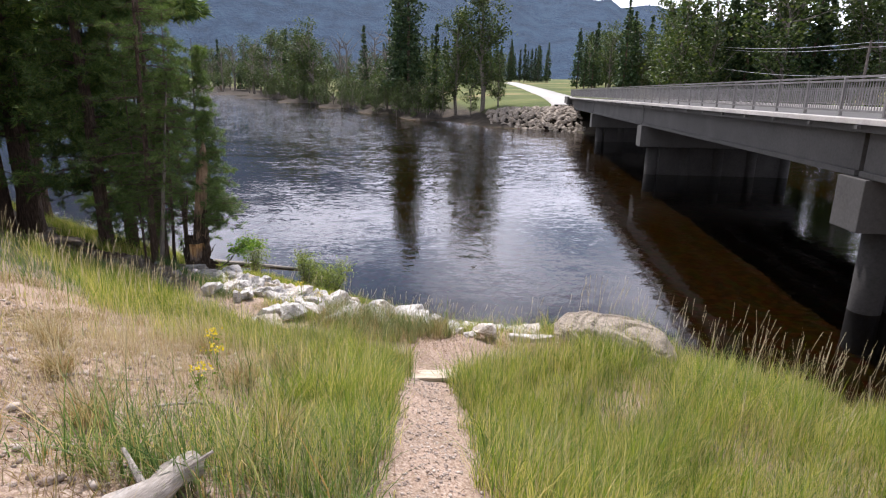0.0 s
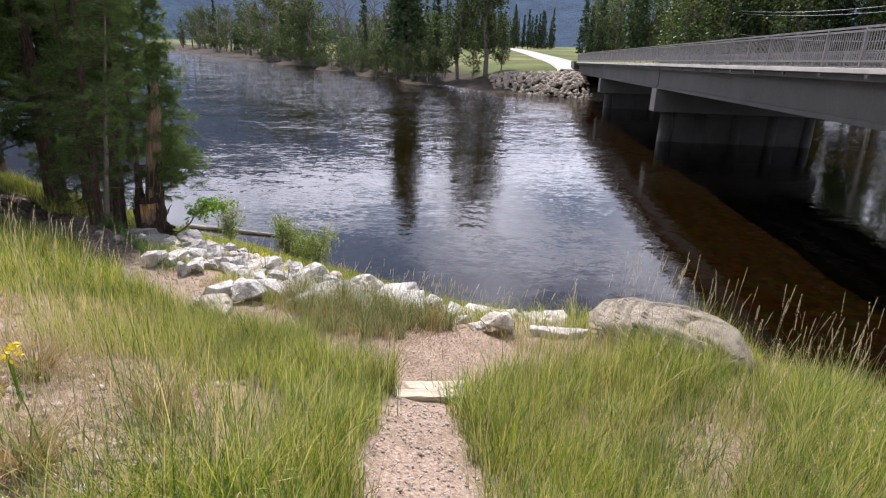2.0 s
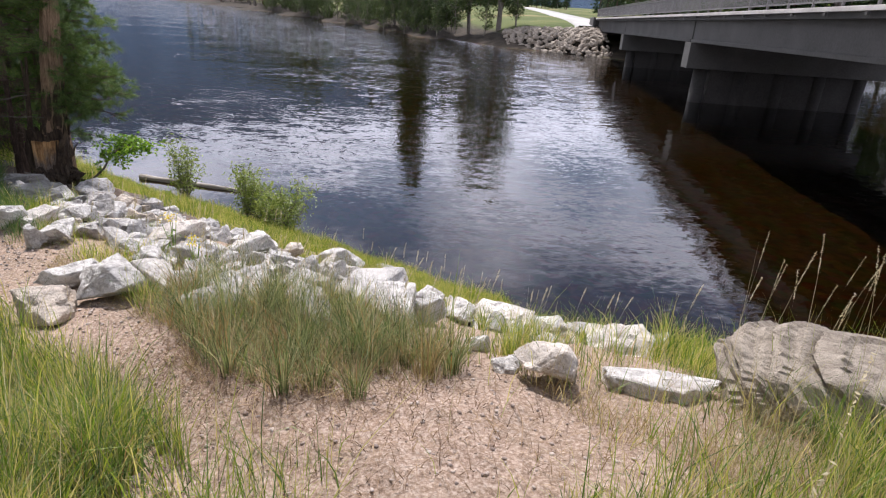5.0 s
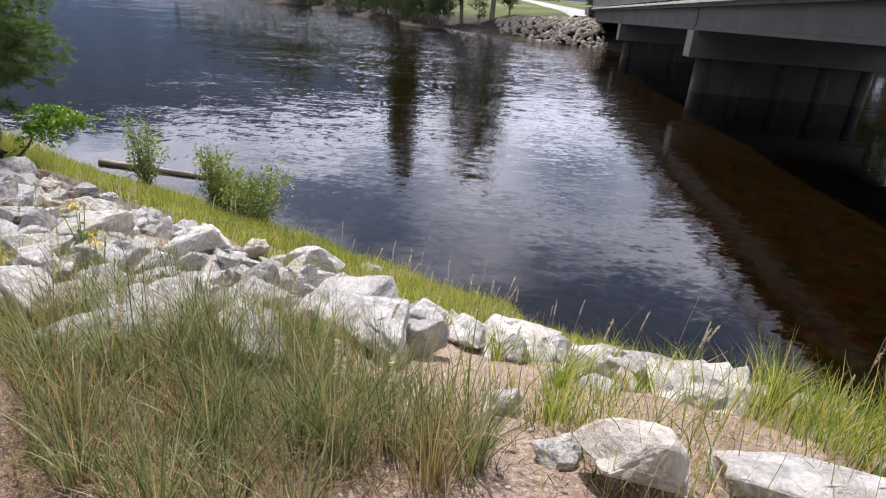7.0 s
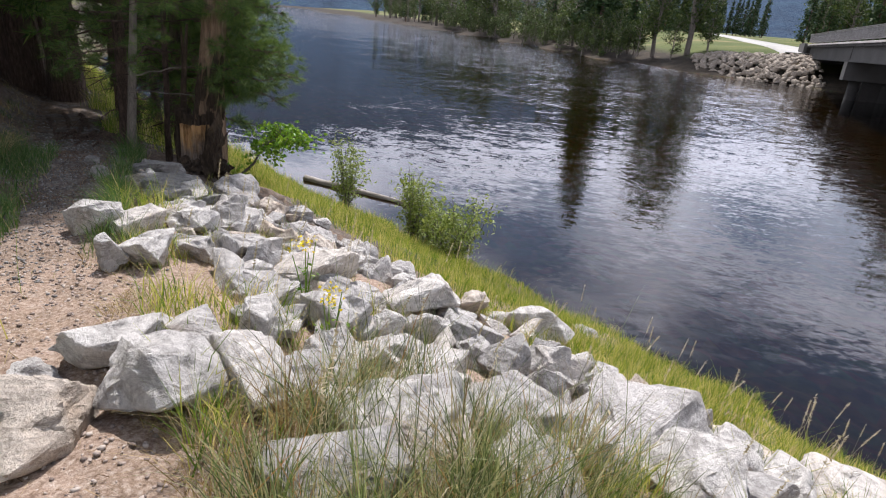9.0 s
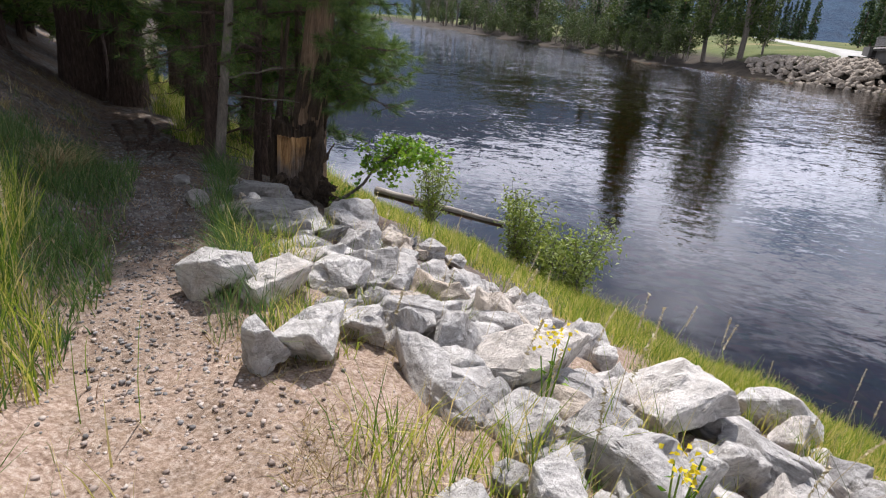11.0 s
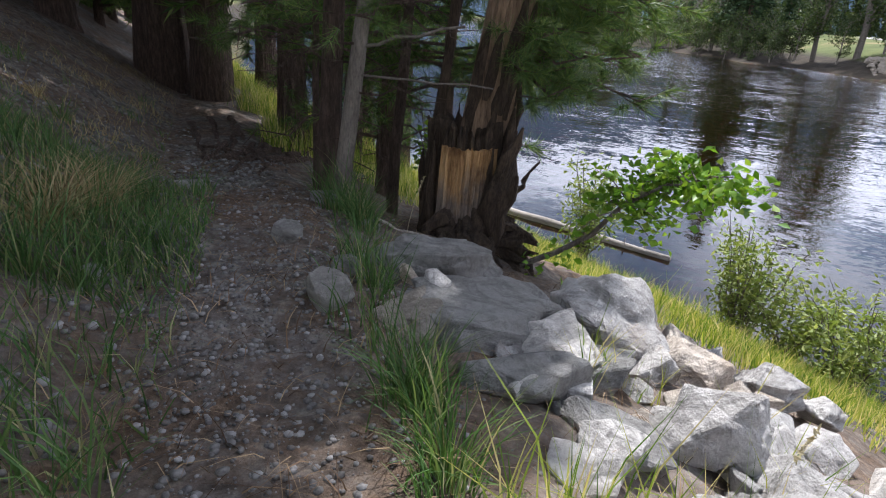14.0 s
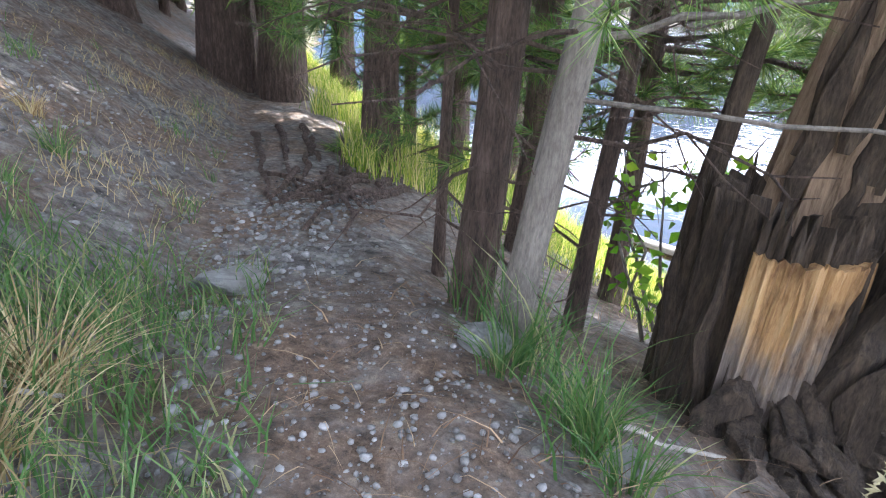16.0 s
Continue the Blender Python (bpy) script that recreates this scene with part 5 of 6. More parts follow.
# ---- the broken stump ----
def stump():
    rng = random.Random(71)
    x, y = -5.85, 17.12
    z = ground_z(x, y) - 0.1
    t = thing("broken_stump", "broken rotting tree stump with a bare orange split face", "stump", x, y, z)

    def shell(r0, r1, h, sides, jag, a0, a1, seed, lean=(0, 0), inward=0.08, groove=0.03):
        """A jagged piece of the shell of a trunk, with thickness."""
        r = random.Random(seed)
        bm = bmesh.new()
        cols = []
        for k in range(sides + 1):
            a = a0 + (a1 - a0) * k / sides
            top = h * (1 + r.uniform(-jag, jag))
            ridge = r.uniform(-groove, groove)
            col = []
            for f in (0, 0.12, 0.3, 0.5, 0.75, 1):
                flare = 0.28 * math.exp(-f * 5)
                rad = r0 + (r1 - r0) * f + flare * r0 + ridge * (1 - f * 0.4) + r.uniform(-0.012, 0.012)
                zz = f * top
                cx, cy = lean[0] * f, lean[1] * f
                col.append((bm.verts.new((cx + math.cos(a) * rad, cy + math.sin(a) * rad, zz)), bm.verts.new((cx + math.cos(a) * (rad - inward), cy + math.sin(a) * (rad - inward), zz - 0.02))))
            cols.append(col)
        for c, e in zip(cols, cols[1:]):
            for i in range(5):
                bm.faces.new((c[i][0], e[i][0], e[i + 1][0], c[i + 1][0]))
                bm.faces.new((e[i][1], c[i][1], c[i + 1][1], e[i + 1][1]))
            bm.faces.new((c[5][0], e[5][0], e[5][1], c[5][1]))
        for c in (cols[0], cols[-1]):
            for i in range(5):
                bm.faces.new((c[i][0], c[i + 1][0], c[i + 1][1], c[i][1]))
        bmesh.ops.recalc_face_normals(bm, faces=list(bm.faces))
        return bm

    part("shell", shell(0.265, 0.245, 0.93, 60, 0.1, -0.45, 4.5, 1, groove=0.045), M["rotten"], t)
    part("split_face", shell(0.27, 0.275, 0.84, 34, 0.015, 4.42, 5.95, 2, inward=0.1, groove=0.012), M["fresh"], t, "bare orange-tan split wood")
    part("rim", shell(0.235, 0.235, 0.94, 30, 0.07, 4.3, 6.0, 3, inward=0.07, groove=0.03), M["rotten"], t, "dark crumbling rim above the split face")
    bm = bmesh.new()                        # the dead trunk that still stands in the broken shell
    tube(bm, [(0.07, 0.2, 0.05), (0.08, 0.22, 0.9), (0.13, 0.25, 1.5), (0.2, 0.29, 2.2), (0.28, 0.34, 2.9), (0.33, 0.37, 3.3), (0.35, 0.38, 3.6)], [0.22, 0.19, 0.165, 0.15, 0.13, 0.09, 0.02], 52, 0.03, rng, True, 0.12)
    part("dead_trunk", bm, M["old_trunk"], t, "brown dead trunk leaning from the stump")
    for k in range(9):                      # strips of old bark still hanging on the dead trunk
        a, h0 = rng.uniform(-2.9, 0.6), rng.uniform(0.75, 1.2)
        h1 = h0 + rng.uniform(0.35, 1.1)
        c0, c1 = Vector((0.08, 0.22, h0)), Vector((0.08 + 0.1 * (h1 - 0.9), 0.22 + 0.06 * (h1 - 0.9), h1))
        o0, o1 = Vector((math.cos(a), math.sin(a), 0)) * 0.185, Vector((math.cos(a), math.sin(a), 0)) * 0.17
        w = rng.uniform(0.02, 0.045)
        bm = bmesh.new()
        tube(bm, bent(c0 + o0, c1 + o1, 6, 0.012, rng), [w * 0.5, w, w * 0.9, w, w * 0.7, 0.004], 8, 0.3, rng, True, 0.3)
        part("bark_strip", bm, M["rotten"], t)
    for k in range(30):                     # upright splinters of the torn rim
        a = rng.uniform(-0.6, 4.4)
        px, py, h = math.cos(a) * 0.27, math.sin(a) * 0.25, rng.uniform(0.6, 1.08)
        lx, ly = math.cos(a) * rng.uniform(-0.03, 0.06), math.sin(a) * rng.uniform(-0.03, 0.06)
        r = rng.uniform(0.018, 0.045)
        bm = bmesh.new()
        tube(bm, bent((px, py, 0.1), (px + lx, py + ly, h), 5, 0.02, rng), [r * 1.4, r * 1.3, r * 1.1, r * 0.7, 0.005], 7, 0.25, rng, True, 0.3)
        part("splinter", bm, M["rotten"], t)
    for (x0, y0, z0), (x1, y1, z1), w in (((0.2, -0.16, 0.2), (0.44, -0.14, 1.02), 0.075), ((0.24, -0.06, 0.2), (0.36, 0.0, 0.98), 0.07), ((0.28, -0.2, 0.15), (0.47, -0.24, 0.72), 0.06),
                                          ((0.2, 0.05, 0.2), (0.3, 0.12, 1.1), 0.06), ((0.3, -0.1, 0.35), (0.56, -0.06, 0.8), 0.022)):
        bm = bmesh.new()                    # slabs of rotten wood splitting away on the river side
        tube(bm, bent((x0, y0, z0), (x1, y1, z1), 8, 0.028, rng), [w * 0.9, w * 1.15, w, w * 1.1, w * 0.85, w * 0.8, w * 0.5, 0.008], 9, 0.28, rng, True, 0.35)
        part("slab", bm, M["rotten"], t, "dark slab of rotten wood splitting away")
    for k in range(64):                     # torn roots and crumbling wood round its foot
        a = rng.uniform(-1.75, 0.35)
        r = rng.uniform(0.05, 0.34) if k % 6 else 0.42
        z0, z1 = rng.uniform(0.05, 0.42), rng.uniform(-0.02, 0.28)
        p = Vector((math.cos(a) * 0.24, math.sin(a) * 0.24, z0))
        e = Vector((math.cos(a + rng.uniform(-0.25, 0.25)) * (0.26 + r), math.sin(a) * (0.26 + r), z1))
        w = rng.uniform(0.025, 0.06)
        bm = bmesh.new()
        tube(bm, bent(p, e, 6, 0.035, rng), [w, w * 1.1, w * 0.9, w * 0.8, w * 0.5, 0.006], 8, 0.32, rng, True, 0.4)
        part("root", bm, M["rotten"], t)
    return t


stump()
rs = random.Random(73)
snag = thing("snag", "slim dark forked dead snag beside the stump", "snag", -6.16, 17.2, ground_z(-6.16, 17.2))
bm = bmesh.new()
tube(bm, [(0, 0, -0.1), (0.02, 0.02, 0.75), (0.09, 0.05, 1.5), (0.17, 0.07, 2.05)], [0.055, 0.045, 0.036, 0.02], 12, 0.08, rs, True, 0.12)
part("stem", bm, M["rotten"], snag)
bm = bmesh.new()
tube(bm, [(0.08, 0.045, 1.4), (0.08, 0.05, 1.75), (0.09, 0.05, 2.0)], [0.024, 0.02, 0.01], 7, 0.1, rs)
part("fork", bm, M["rotten"], snag)


# ---- pines on the bank ----
def pine(x, y, h, r, seed, label, lean=(0.0, 0.0), low=1.6, reach=2.2, branches=46, tufts=9, mat="bark", side=None, needles=20, tuft=0.16, slim=0.045, twigs=0):
    rng, nr = random.Random(seed), np.random.default_rng(seed)
    z = ground_z(x, y)
    t = thing("pine_tree", label, "tree", x, y, z - 0.1, "pines on the near bank")
    bm = bmesh.new()
    n = 12
    path = [Vector((lean[0] * (i / n) ** 1.1 * h, lean[1] * (i / n) ** 1.1 * h, h * i / n)) + Vector((rng.uniform(-1, 1), rng.uniform(-1, 1), 0)) * r * 0.15 for i in range(n + 1)]
    tube(bm, [path[0] - Vector((0, 0, 0.3)), path[0] + Vector((0, 0, 0.12))] + path[1:], [r * 1.5, r * 1.2] + [r * (1 - 0.9 * (i / n) ** 1.2) for i in range(1, n + 1)], 44 if r > 0.15 else 24, 0.03, rng, True, 0.075 if r > 0.15 else 0.05)
    part("trunk", bm, M[mat], t)
    cs, ah = [], []
    limbs = bmesh.new()
    for k in range(branches):
        f = rng.random() ** 0.8
        zz = low + (h - low - 0.2) * f
        i = min(int(zz / h * n), n - 1)
        p = path[i].lerp(path[i + 1], zz / h * n - i)
        a = rng.uniform(0, 6.283) if side is None or rng.random() < 0.25 else side + rng.uniform(-1.1, 1.1)
        ln = reach * (1 - 0.75 * f) * rng.uniform(0.55, 1.1)
        out = Vector((math.cos(a), math.sin(a), 0))
        pts = [p, p + out * ln * 0.35 + Vector((0, 0, 0.03 * ln)), p + out * ln * 0.7 - Vector((0, 0, 0.05 * ln)), p + out * ln - Vector((0, 0, 0.02 * ln))]
        pts = [pts[0]] + [q + Vector((rng.uniform(-.06, .06), rng.uniform(-.06, .06), rng.uniform(-.05, .05))) * ln for q in pts[1:]]
        tube(limbs, pts, [0.022 * (ln / 1.5) + 0.004, 0.016 * (ln / 1.5) + 0.003, 0.009, 0.004], 5, cap=False)
        for j in range(int(tufts * ln / 1.4) + 2):
            g = rng.uniform(0.25, 1.0)
            q = pts[int(g * 2.99)].lerp(pts[int(g * 2.99) + 1], g * 2.99 - int(g * 2.99))
            off = Vector((rng.uniform(-1, 1), rng.uniform(-1, 1), rng.uniform(-0.5, 0.5))) * 0.32 * ln * (0.4 + g * 0.4)
            if off.length > 0.16:
                tube(limbs, [q, q + off], [0.005, 0.003], 3, cap=False)
            for s in (0.55, 0.8, 1.0):
                cs.append((q + off * s)[:])
                ah.append((off.normalized() + out * 0.5)[:])
    for k in range(twigs):                  # bare dead twigs below the crown
        zz = rng.uniform(0.35, 2.6)
        i = min(int(zz / h * n), n - 1)
        q = path[i].lerp(path[i + 1], zz / h * n - i)
        a = rng.uniform(0, 6.283)
        ln = rng.uniform(0.35, 1.0)
        e = q + Vector((math.cos(a) * ln, math.sin(a) * ln, rng.uniform(-0.35, 0.2) * ln))
        pts = bent(q, e, 5, ln * 0.07, rng)
        tube(limbs, pts, [0.009, 0.008, 0.006, 0.004, 0.002], 5, cap=False)
        for _ in range(3):
            s = pts[rng.randrange(1, 4)]
            w = s + Vector((rng.uniform(-1, 1), rng.uniform(-1, 1), rng.uniform(-0.8, 0.4))) * ln * 0.35
            tube(limbs, bent(s, w, 3, 0.02, rng), [0.004, 0.003, 0.0015], 4, cap=False)
    tagged(part("branching", limbs, M["bark"], t, "bare dark branches"), kind="stuff")
    v, fc = needle_tufts(np.array(cs), tuft, needles, nr, 0.1, slim, np.array(ah))
    raw("needles", v, fc, M["needles"], t)
    return t


DARK = "young ponderosa pine with low dark boughs on the bank"
pine(-10.1, 20.7, 15.0, 0.21, 81, "tall straight pine with ridged bark on the bank edge", low=2.5, reach=2.6, branches=150, tufts=10, tuft=0.26, slim=0.1, needles=14)
pine(-6.95, 16.98, 9.5, 0.085, 82, "slim red-barked pine beside the trail", (0.03, 0.02), 2.2, 2.0, 60, 9, slim=0.024, needles=26, twigs=16)
grey = pine(-6.66, 16.72, 5.4, 0.064, 83, "slim grey leaning sapling with bare lower branches", (0.12, 0.04), 1.7, 1.6, 75, slim=0.024, needles=26, twigs=14, mat="grey_bark")
pine(-6.6, 17.42, 7.5, 0.045, 84, "slim dark pine sapling behind the stump", (0.05, 0.02), 1.2, 1.5, 50, slim=0.024, needles=26, twigs=22)
pine(-7.45, 17.56, 6.5, 0.032, 85, "thin pole-like pine sapling", (0.0, 0.0), 1.3, 1.2, 30, slim=0.024, needles=24, twigs=14)
pine(-5.87, 17.72, 6.5, 0.06, 86, DARK, (0.03, 0.02), 1.35, 1.15, 170, 16, side=-0.3, tuft=0.15, slim=0.032, needles=24)
pine(-6.7, 18.7, 7.0, 0.07, 95, DARK, (0.0, 0.02), 1.0, 1.3, 90, 14, tuft=0.18, slim=0.04)
pine(-7.5, 19.0, 10.0, 0.11, 87, DARK, (0.0, 0.02), 1.1, 2.2, 62, 12, tuft=0.18, slim=0.04)
pine(-13.86, 22.96, 19.0, 0.36, 88, "old ponderosa pine with deep plated bark above the trail", (0.0, 0.0), 2.9, 3.6, 130, 9, tuft=0.32, slim=0.14, needles=12)
pine(-14.9, 22.7, 20.0, 0.48, 89, "old ponderosa pine with peeling bark above the trail", (-0.01, 0.0), 3.2, 3.6, 130, 9, tuft=0.32, slim=0.14, needles=12)
pine(-9.75, 21.9, 14.0, 0.15, 91, DARK, (0.0, 0.0), 2.2, 2.6, 110, 10, tuft=0.3, slim=0.18, needles=10)
pine(-10.9, 22.6, 9.0, 0.1, 93, DARK, (0.0, 0.0), 0.8, 2.4, 80, 12, tuft=0.22)
pine(-8.9, 21.4, 7.0, 0.09, 94, DARK, (0.0, 0.0), 0.7, 2.0, 70, 12, tuft=0.2)


# Pines added upslope, several never in view, to block sky and shade the bank.
for k, (x, y, h) in enumerate([(-21.5, 26.5, 19), (-20.8, 24.3, 18), (-23, 29, 19), (-18.6, 27.3, 18), (-16.4, 21.6, 18), (-17.6, 25.0, 20), (-19.2, 22.4, 19), (-16.2, 27.6, 18), (-19.5, 28.5, 19), (-15.2, 16.6, 17), (-13.2, 14.0, 16), (-11.6, 11.2, 15), (-9.8, 8.2, 14), (-16.2, 20.0, 17), (-18.2, 19.6, 18), (-20.6, 21.2, 18)]):
    pine(x, y, h, 0.3, 110 + k, "pine added on the upper slope for shade", (0, 0), 4.5, 4.4, 120, 9, tuft=0.34, slim=0.17, needles=10)


for k, (x, y) in enumerate([(-18.6, 24.2), (-20.6, 26.2), (-17.4, 22.4), (-21.6, 23.8), (-16.6, 19.2), (-14.4, 16.2), (-19.4, 20.6), (-23.5, 26.0)]):
    pine(x, y, 7.5, 0.1, 140 + k, "dense young pine with boughs to the ground", (0, 0), 0.4, 2.3, 110, 11, tuft=0.26, slim=0.1, needles=12)


# Two pines added only to shade rocks and trail; their crowns stay unseen.
for k, (x, y) in enumerate([(-9.3, 22.7), (-10.9, 24.2)]):
    pine(x, y, 18, 0.2, 130 + k, "pine added for shade, its dense crown above the view", (0.01, 0), 8.5, 2.5, 115, 10, tuft=0.42, slim=0.25, needles=9)


for p0, p1, r in [((-6.57, 16.75, 3.44), (-5.55, 16.72, 3.46), 0.009), ((-6.55, 16.76, 3.62), (-5.8, 16.8, 3.8), 0.013)]:
    rs2 = random.Random(int(r * 1000))
    bm = bmesh.new()
    tube(bm, bent(Vector(p0) - grey.location, Vector(p1) - grey.location, 6, 0.02, rs2), np.linspace(r, r * 0.6, 6), 8, 0.1, rs2)
    part("dead_bough", bm, M["grey_bark"], grey, "long bare grey bough")


# ---- bare roots beside the trail ----
def roots():
    rng = random.Random(95)
    x, y = -8.75, 18.15
    t = thing("exposed_roots", "tangled bare brown tree roots eroded out of the slope", "roots", x, y, ground_z(x, y))
    gz = ground_z(x, y)
    for k in range(11):
        u, v = rng.uniform(-0.9, 0.9), rng.uniform(-0.6, 0.6)
        sx, sy = -1.3 + 0.7 * u + rng.uniform(0, 0.8), 1.9 + 0.7 * u - rng.uniform(0, 0.9)
        ex, ey = 0.35 + 0.7 * v - rng.uniform(0, 0.7), -0.45 + 0.7 * v + rng.uniform(0, 0.8)
        pts = []
        for i in range(8):
            f = i / 7
            px, py = sx + (ex - sx) * f + rng.uniform(-.06, .06), sy + (ey - sy) * f + rng.uniform(-.06, .06)
            pts.append(Vector((px, py, ground_z(x + px, y + py) - gz + rng.uniform(0.0, 0.05) - 0.06 * (f == 1) - 0.14 * (f == 0))))
        bm = bmesh.new()
        tube(bm, pts, np.linspace(rng.uniform(0.022, 0.05), 0.012, 8), 8, 0.12, rng)
        part("root", bm, M["bark"], t, "", True)
    for k in range(7):                      # long roots running down the slope from the old pines
        sx, sy, ex, ey = rng.uniform(-3.2, -1.6), rng.uniform(2.2, 3.6), rng.uniform(-0.5, 0.9), rng.uniform(-0.9, 0.4)
        pts = []
        for i in range(14):
            f = i / 13
            px, py = sx + (ex - sx) * f + rng.uniform(-.045, .045), sy + (ey - sy) * f + rng.uniform(-.045, .045)
            pts.append(Vector((px, py, ground_z(x + px, y + py) - gz + rng.uniform(-0.03, 0.05) - 0.18 * (i in (0, 13)))))
        bm = bmesh.new()
        tube(bm, pts, np.linspace(rng.uniform(0.03, 0.055), 0.014, 14), 9, 0.15, rng, True, 0.15)
        part("root", bm, M["bark"], t, "", True)


roots()


def stick(p0, p1, r, seed, label="dry fallen stick on the trail side"):
    rng = random.Random(seed)
    bm = bmesh.new()
    tube(bm, bent(p0, p1, 5, 0.03, rng), np.linspace(r, r * 0.5, 5), 6, 0.1, rng)
    tagged(finish("stick", bm, M["dead"]), label, "stick", "fallen sticks")


for k, (x0, y0, x1, y1) in enumerate([(-6.15, 16.35, -5.85, 16.55), (-7.7, 15.2, -7.4, 15.5), (-2.3, 4.6, -1.8, 5.2), (-1.6, 4.4, -1.2, 4.9)]):
    stick((x0, y0, ground_z(x0, y0) + 0.03), (x1, y1, ground_z(x1, y1) + 0.04), 0.012, 200 + k)


# ---- far trees: a few kinds, each built once and copied ----
def conifer(h, seed, label, wide=0.17, gap_low=0.06, mat="far_needles", layers=26, per=15, leaf=0.02, taper=0.75):
    rng, nr = random.Random(seed), np.random.default_rng(seed)
    t = thing("conifer", label, "tree", 0, 0, 0, "far conifers")
    bm = bmesh.new()
    tube(bm, [(0, 0, -1), (0.05, 0, h * 0.4), (0, 0.05, h * 0.98)], [h * 0.014, h * 0.010, h * 0.002], 8)
    part("trunk", bm, M["bark"], t)
    c, size = [], []
    for k in range(layers):
        f = (k + rng.random()) / layers
        z = h * (gap_low + (0.99 - gap_low) * f)
        r = h * wide * ((1 - f) ** taper) * rng.uniform(0.6, 1.12) + 0.1
        for _ in range(int(per * (1.1 - f)) + 3):
            a, q = rng.uniform(0, 6.283), rng.uniform(0.15, 1.0) ** 0.6
            for s in range(4):
                w = q * r * (0.5 + s * 0.12)
                c.append((math.cos(a) * w + rng.gauss(0, 0.03 * h * wide), math.sin(a) * w + rng.gauss(0, 0.03 * h * wide), z - 0.25 * w + rng.gauss(0, 0.012 * h)))
                size.append(h * leaf * rng.uniform(0.6, 1.3))
    v, f = leaves(np.array(c), np.array(size), nr, 2.2, 0.25)
    raw("crown", v, f, M[mat], t)
    return t


def broadleaf(h, seed, label, wide=0.26, mat="broadleaf", n_leaf=2700, low=0.12, bare=0, leaf=0.017):
    rng, nr = random.Random(seed), np.random.default_rng(seed)
    t = thing("cottonwood", label, "tree", 0, 0, 0, "far broad-leaved trees")
    bm = bmesh.new()
    trunk = bent((0, 0, -0.8), (rng.uniform(-.06, .06) * h, 0, h * 0.75), 6, h * 0.012, rng)
    tube(bm, trunk, np.linspace(h * 0.018, h * 0.005, 6), 9)
    part("trunk", bm, M["grey_bark"], t)
    tips = []
    bm = bmesh.new()
    for _ in range(26):
        f = rng.uniform(0.15, 1)
        p = trunk[min(int(f * 5), 4)].lerp(trunk[min(int(f * 5) + 1, 5)], f * 5 - int(f * 5)) if f < 1 else trunk[5]
        a = rng.uniform(0, 6.3)
        ln = h * wide * rng.uniform(0.35, 1.05) * (1 - 0.4 * abs(f - 0.5))
        e = p + Vector((math.cos(a) * ln, math.sin(a) * ln, h * rng.uniform(0.05, 0.25)))
        pts = bent(p, e, 4, ln * 0.08, rng)
        tube(bm, pts, [h * 0.006, h * 0.0045, h * 0.003, h * 0.001], 5, cap=False)
        tips += [(q, f) for q in pts[1:]] + [(pts[2].lerp(pts[3], 0.5), f)]
    part("branching", bm, M["grey_bark"], t)
    c = []
    for k in range(n_leaf):
        q, f = tips[rng.randrange(len(tips))]
        if bare and f > bare:
            continue
        s = h * 0.036
        c.append((q.x + rng.gauss(0, s), q.y + rng.gauss(0, s), max(q.z + rng.gauss(0, s * 0.8), h * low * rng.uniform(0.4, 1))))
    v, f = leaves(np.array(c), h * leaf * nr.uniform(0.6, 1.3, len(c)), nr, 1.4)
    raw("crown", v, f, M[mat], t)
    return t


def plant(proto, x, y, h, h0, yaw, used):
    """Sets the first of a kind itself in place, then copies."""
    s = h / h0
    m = Matrix.LocRotScale((x, y, ground_z(x, y)), Euler((0, 0, yaw)), (s, s, s))
    if id(proto) in used:
        o = copy_thing(proto, m)
        o.scale = (s, s, s)
    else:
        used.add(id(proto))
        proto.matrix_basis = m


used = set()
ponderosa = conifer(34, 301, "tall dark ponderosa pine on the far bank", 0.2, 0.16, layers=44, per=34, leaf=0.012, taper=0.38)
plant(ponderosa, 0.2, 137, 34, 34, 0.4, used)
plant(ponderosa, -1.6, 140, 30, 34, 2.4, used)
cotton = [broadleaf(20, 310 + k, "full green cottonwood on the far river bank", 0.24 + 0.03 * k) for k in range(4)]
dying = broadleaf(20, 320, "half-bare cottonwood with dead upper limbs on the far bank", 0.3, bare=0.45, n_leaf=2400)
slim = broadleaf(26, 321, "tall slim green cottonwood by the far bridge end", 0.2, n_leaf=5600, low=0.08, leaf=0.0135)
bushy = [broadleaf(20, 340 + k, "low green willow bush along the far waterline", 0.3, n_leaf=800, low=0.05, leaf=0.03) for k in range(3)]
spruce = [conifer(24, 330 + k, "dark green spruce in the far woods", 0.16 + 0.03 * k) for k in range(3)]
plant(slim, 14.6, 118, 27, 26, 0, used)
plant(slim, 9.6, 121, 21, 26, 2, used)
plant(cotton[0], 17.5, 117, 10, 20, 1, used)
plant(cotton[1], 12.0, 116, 7, 20, 1, used)
rt = random.Random(33)
for k in range(84):                       # along the far shore upstream
    f = k / 83
    y = 140 + 330 * f ** 1.35
    x = float(np.interp(-y, [-455, -355, -273, -206, -165, -133], [-173, -116, -72, -38, -18, -4])) + 3 + rt.uniform(0, 12 + 20 * f)
    kind = rt.choice(cotton + [dying] * 4 + spruce[:1])
    plant(kind, x, y + rt.uniform(-3, 6), rt.uniform(10, 22) * (1 + 0.5 * f), 24 if kind in spruce else 20, rt.uniform(0, 6), used)
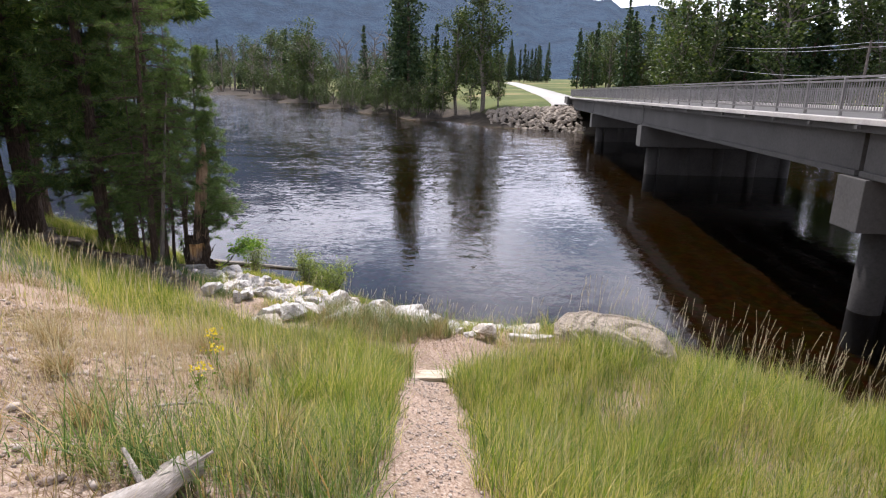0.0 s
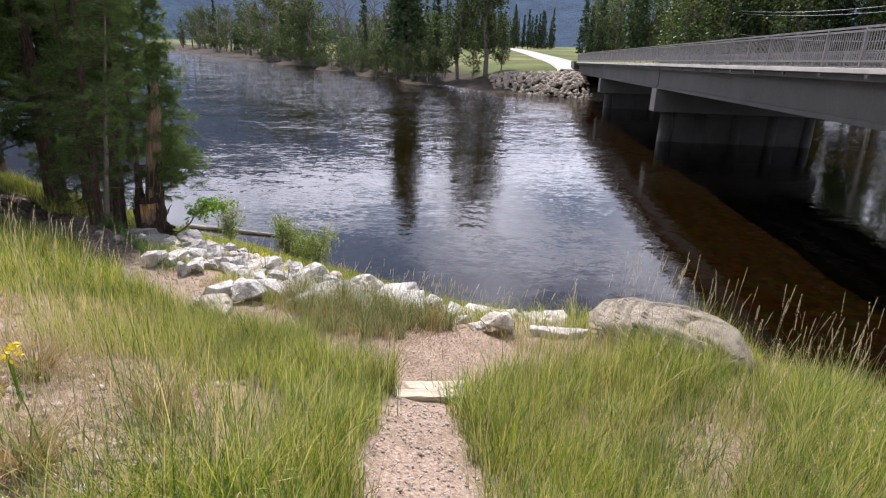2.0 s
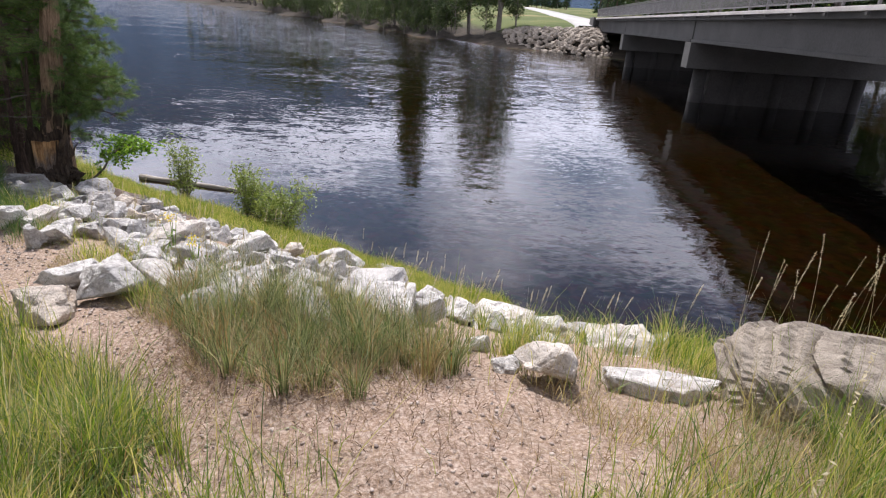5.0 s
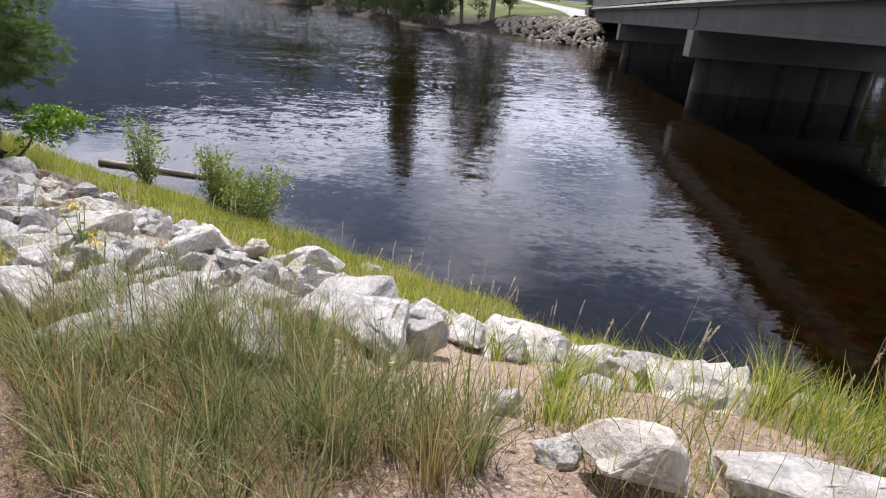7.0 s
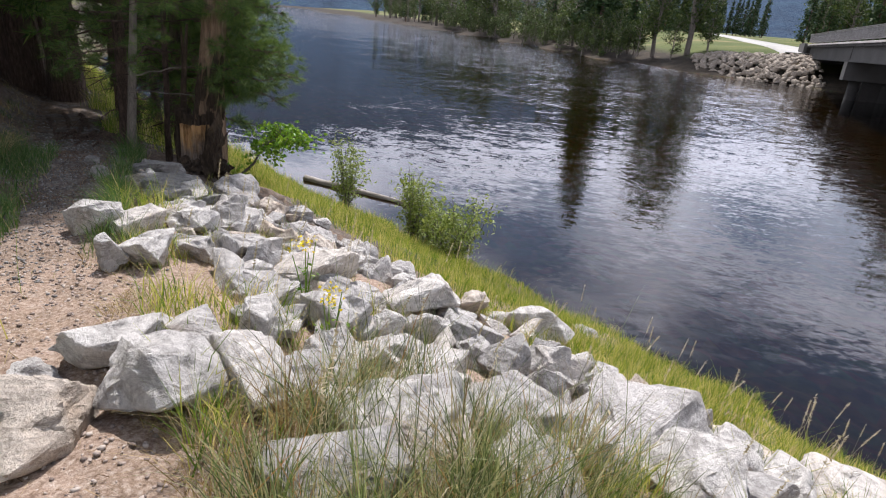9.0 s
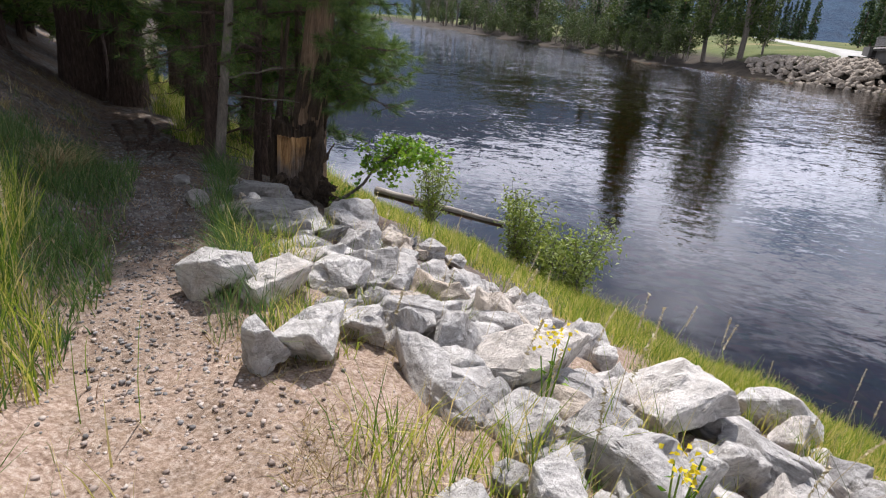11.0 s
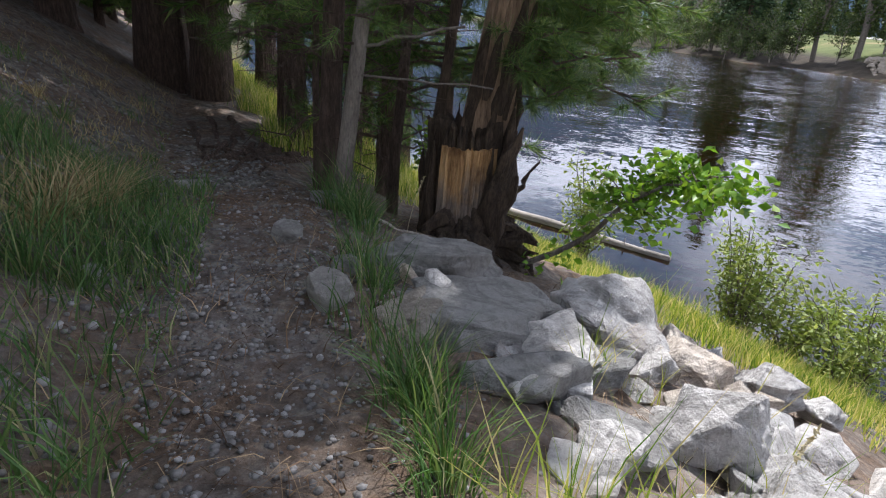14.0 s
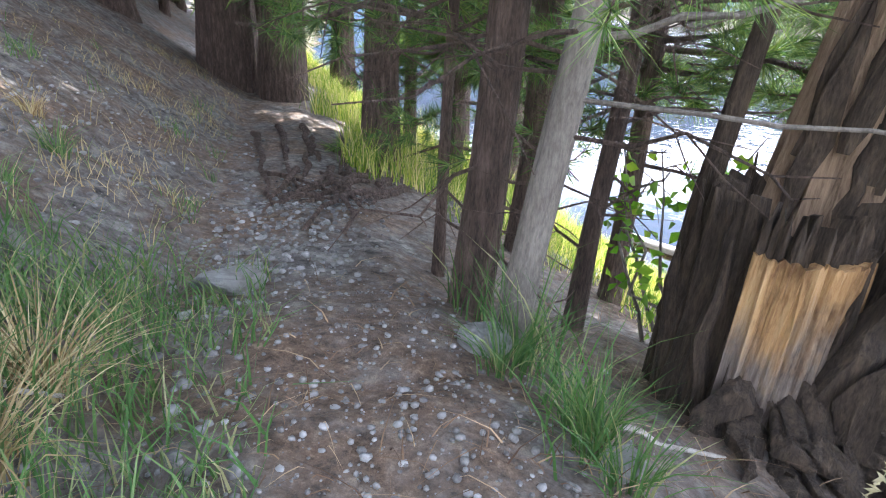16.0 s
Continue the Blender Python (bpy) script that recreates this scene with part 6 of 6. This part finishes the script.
for k in range(40):                       # woods behind the fields
    f = rt.random()
    x, y = -110 + 190 * f + rt.uniform(-10, 10), 330 + rt.uniform(-20, 120) - 90 * f
    if 20 < x < 80 and y < 420:
        y += 160
    kind = rt.choice(spruce + cotton)
    plant(kind, x, y, rt.uniform(14, 22), 24 if kind in spruce else 20, rt.uniform(0, 6), used)
for k in range(85):                       # woods beyond the bridge
    x, y = rt.uniform(48, 150), rt.uniform(88, 260)
    if x < 40 + 0.12 * (y - 90) + 10:
        x += 14
    kind = rt.choice(spruce * 2 + cotton)
    plant(kind, x, y, rt.uniform(17, 27), 24 if kind in spruce else 20, rt.uniform(0, 6), used)
for k in range(46):                       # close woods on the bank downstream of the bridge
    x = 47 + 75 * k / 45 + rt.uniform(-1, 1)
    y = float(np.interp(x, FAR_X, FAR_Y)) + rt.uniform(2, 16)
    kind = rt.choice(spruce * 2 + cotton)
    plant(kind, x, y, rt.uniform(17, 27), 24 if kind in spruce else 20, rt.uniform(0, 6), used)
for k in range(64):                       # closed woods at the far side of the fields
    x = -10 + 130 * k / 63 + rt.uniform(-2, 2)
    y = (385 if 34 < x < 90 else 300) + rt.uniform(-12, 25)
    kind = rt.choice(spruce * 3 + cotton[:1])
    plant(kind, x, y, rt.uniform(17, 26), 24 if kind in spruce else 20, rt.uniform(0, 6), used)
for k in range(120):                       # low bushes along the far waterline
    y = 118 + 130 * (k / 119) ** 1.3
    x = float(np.interp(-y, [-273, -206, -165, -133, -116], [-72, -38, -18, -4, 4])) + rt.uniform(-0.3, 4.5)
    plant(rt.choice(bushy), x, y, rt.uniform(3, 8), 20, rt.uniform(0, 6), used)


# ---- far riprap at the bridge end, poles and wires ----
def far_riprap():
    rng = random.Random(44)
    vs, fs, at = [], [], 0
    bm = rock_bm((1, 0.9, 0.75), 700, 12, 0, 0.04)
    bm.verts.index_update()
    v0, f0 = np.array([v.co[:] for v in bm.verts]), np.array([[v.index for v in f.verts] for f in bm.faces])
    bm.free()
    for _ in range(520):
        x = rng.uniform(14.5, 28)
        y = float(np.interp(x, FAR_X, FAR_Y)) + rng.uniform(-0.6, 9)
        s, t = rng.uniform(0.5, 1.3), rng.uniform(0, 6.3)
        c, q = math.cos(t), math.sin(t)
        vs.append(np.stack([x + s * (v0[:, 0] * c - v0[:, 1] * q), y + s * (v0[:, 0] * q + v0[:, 1] * c), max(ground_z(x, y), -0.2) + 0.15 + s * v0[:, 2]], 1))
        fs.append(f0 + at)
        at += len(v0)
    tagged(raw("riprap", np.concatenate(vs), [np.concatenate(fs)], M["boulder"]), "grey-brown rock armour at the far bridge end", "rocks", kind="stuff")


far_riprap()


def pole(x, y, h):
    t = thing("utility_pole", "weathered wooden utility pole beyond the bridge", "pole", x, y, ground_z(x, y), "power line poles")
    bm = bmesh.new()
    tube(bm, [(0, 0, -0.5), (0, 0, h)], [0.17, 0.11], 10)
    part("shaft", bm, M["grey_bark"], t)
    bm = bmesh.new()
    box(bm, -1.1, 1.1, -0.06, 0.06, h - 0.7, h - 0.55)
    part("crossarm", bm, M["grey_bark"], t)


POLES = [(52, 118, 12.0), (46, 60, 13.5), (40, 6, 14.0)]
for p in POLES:
    pole(*p)
for (xa, ya, ha), (xb, yb, hb) in zip(POLES, POLES[1:]):
    for off, drop in ((0.0, 0.2), (0.9, 0.6), (0.0, 3.4)):
        pa, pb = Vector((xa + off, ya, ground_z(xa, ya) + ha - drop)), Vector((xb + off, yb, ground_z(xb, yb) + hb - drop))
        bm = bmesh.new()
        tube(bm, [pa.lerp(pb, i / 12) - Vector((0, 0, 4 * 1.1 * (i / 12) * (1 - i / 12))) for i in range(13)], [0.025] * 13, 5)
        tagged(finish("power_line", bm, M["wire"]), "sagging grey overhead wire strung between poles", "wire", "power lines")
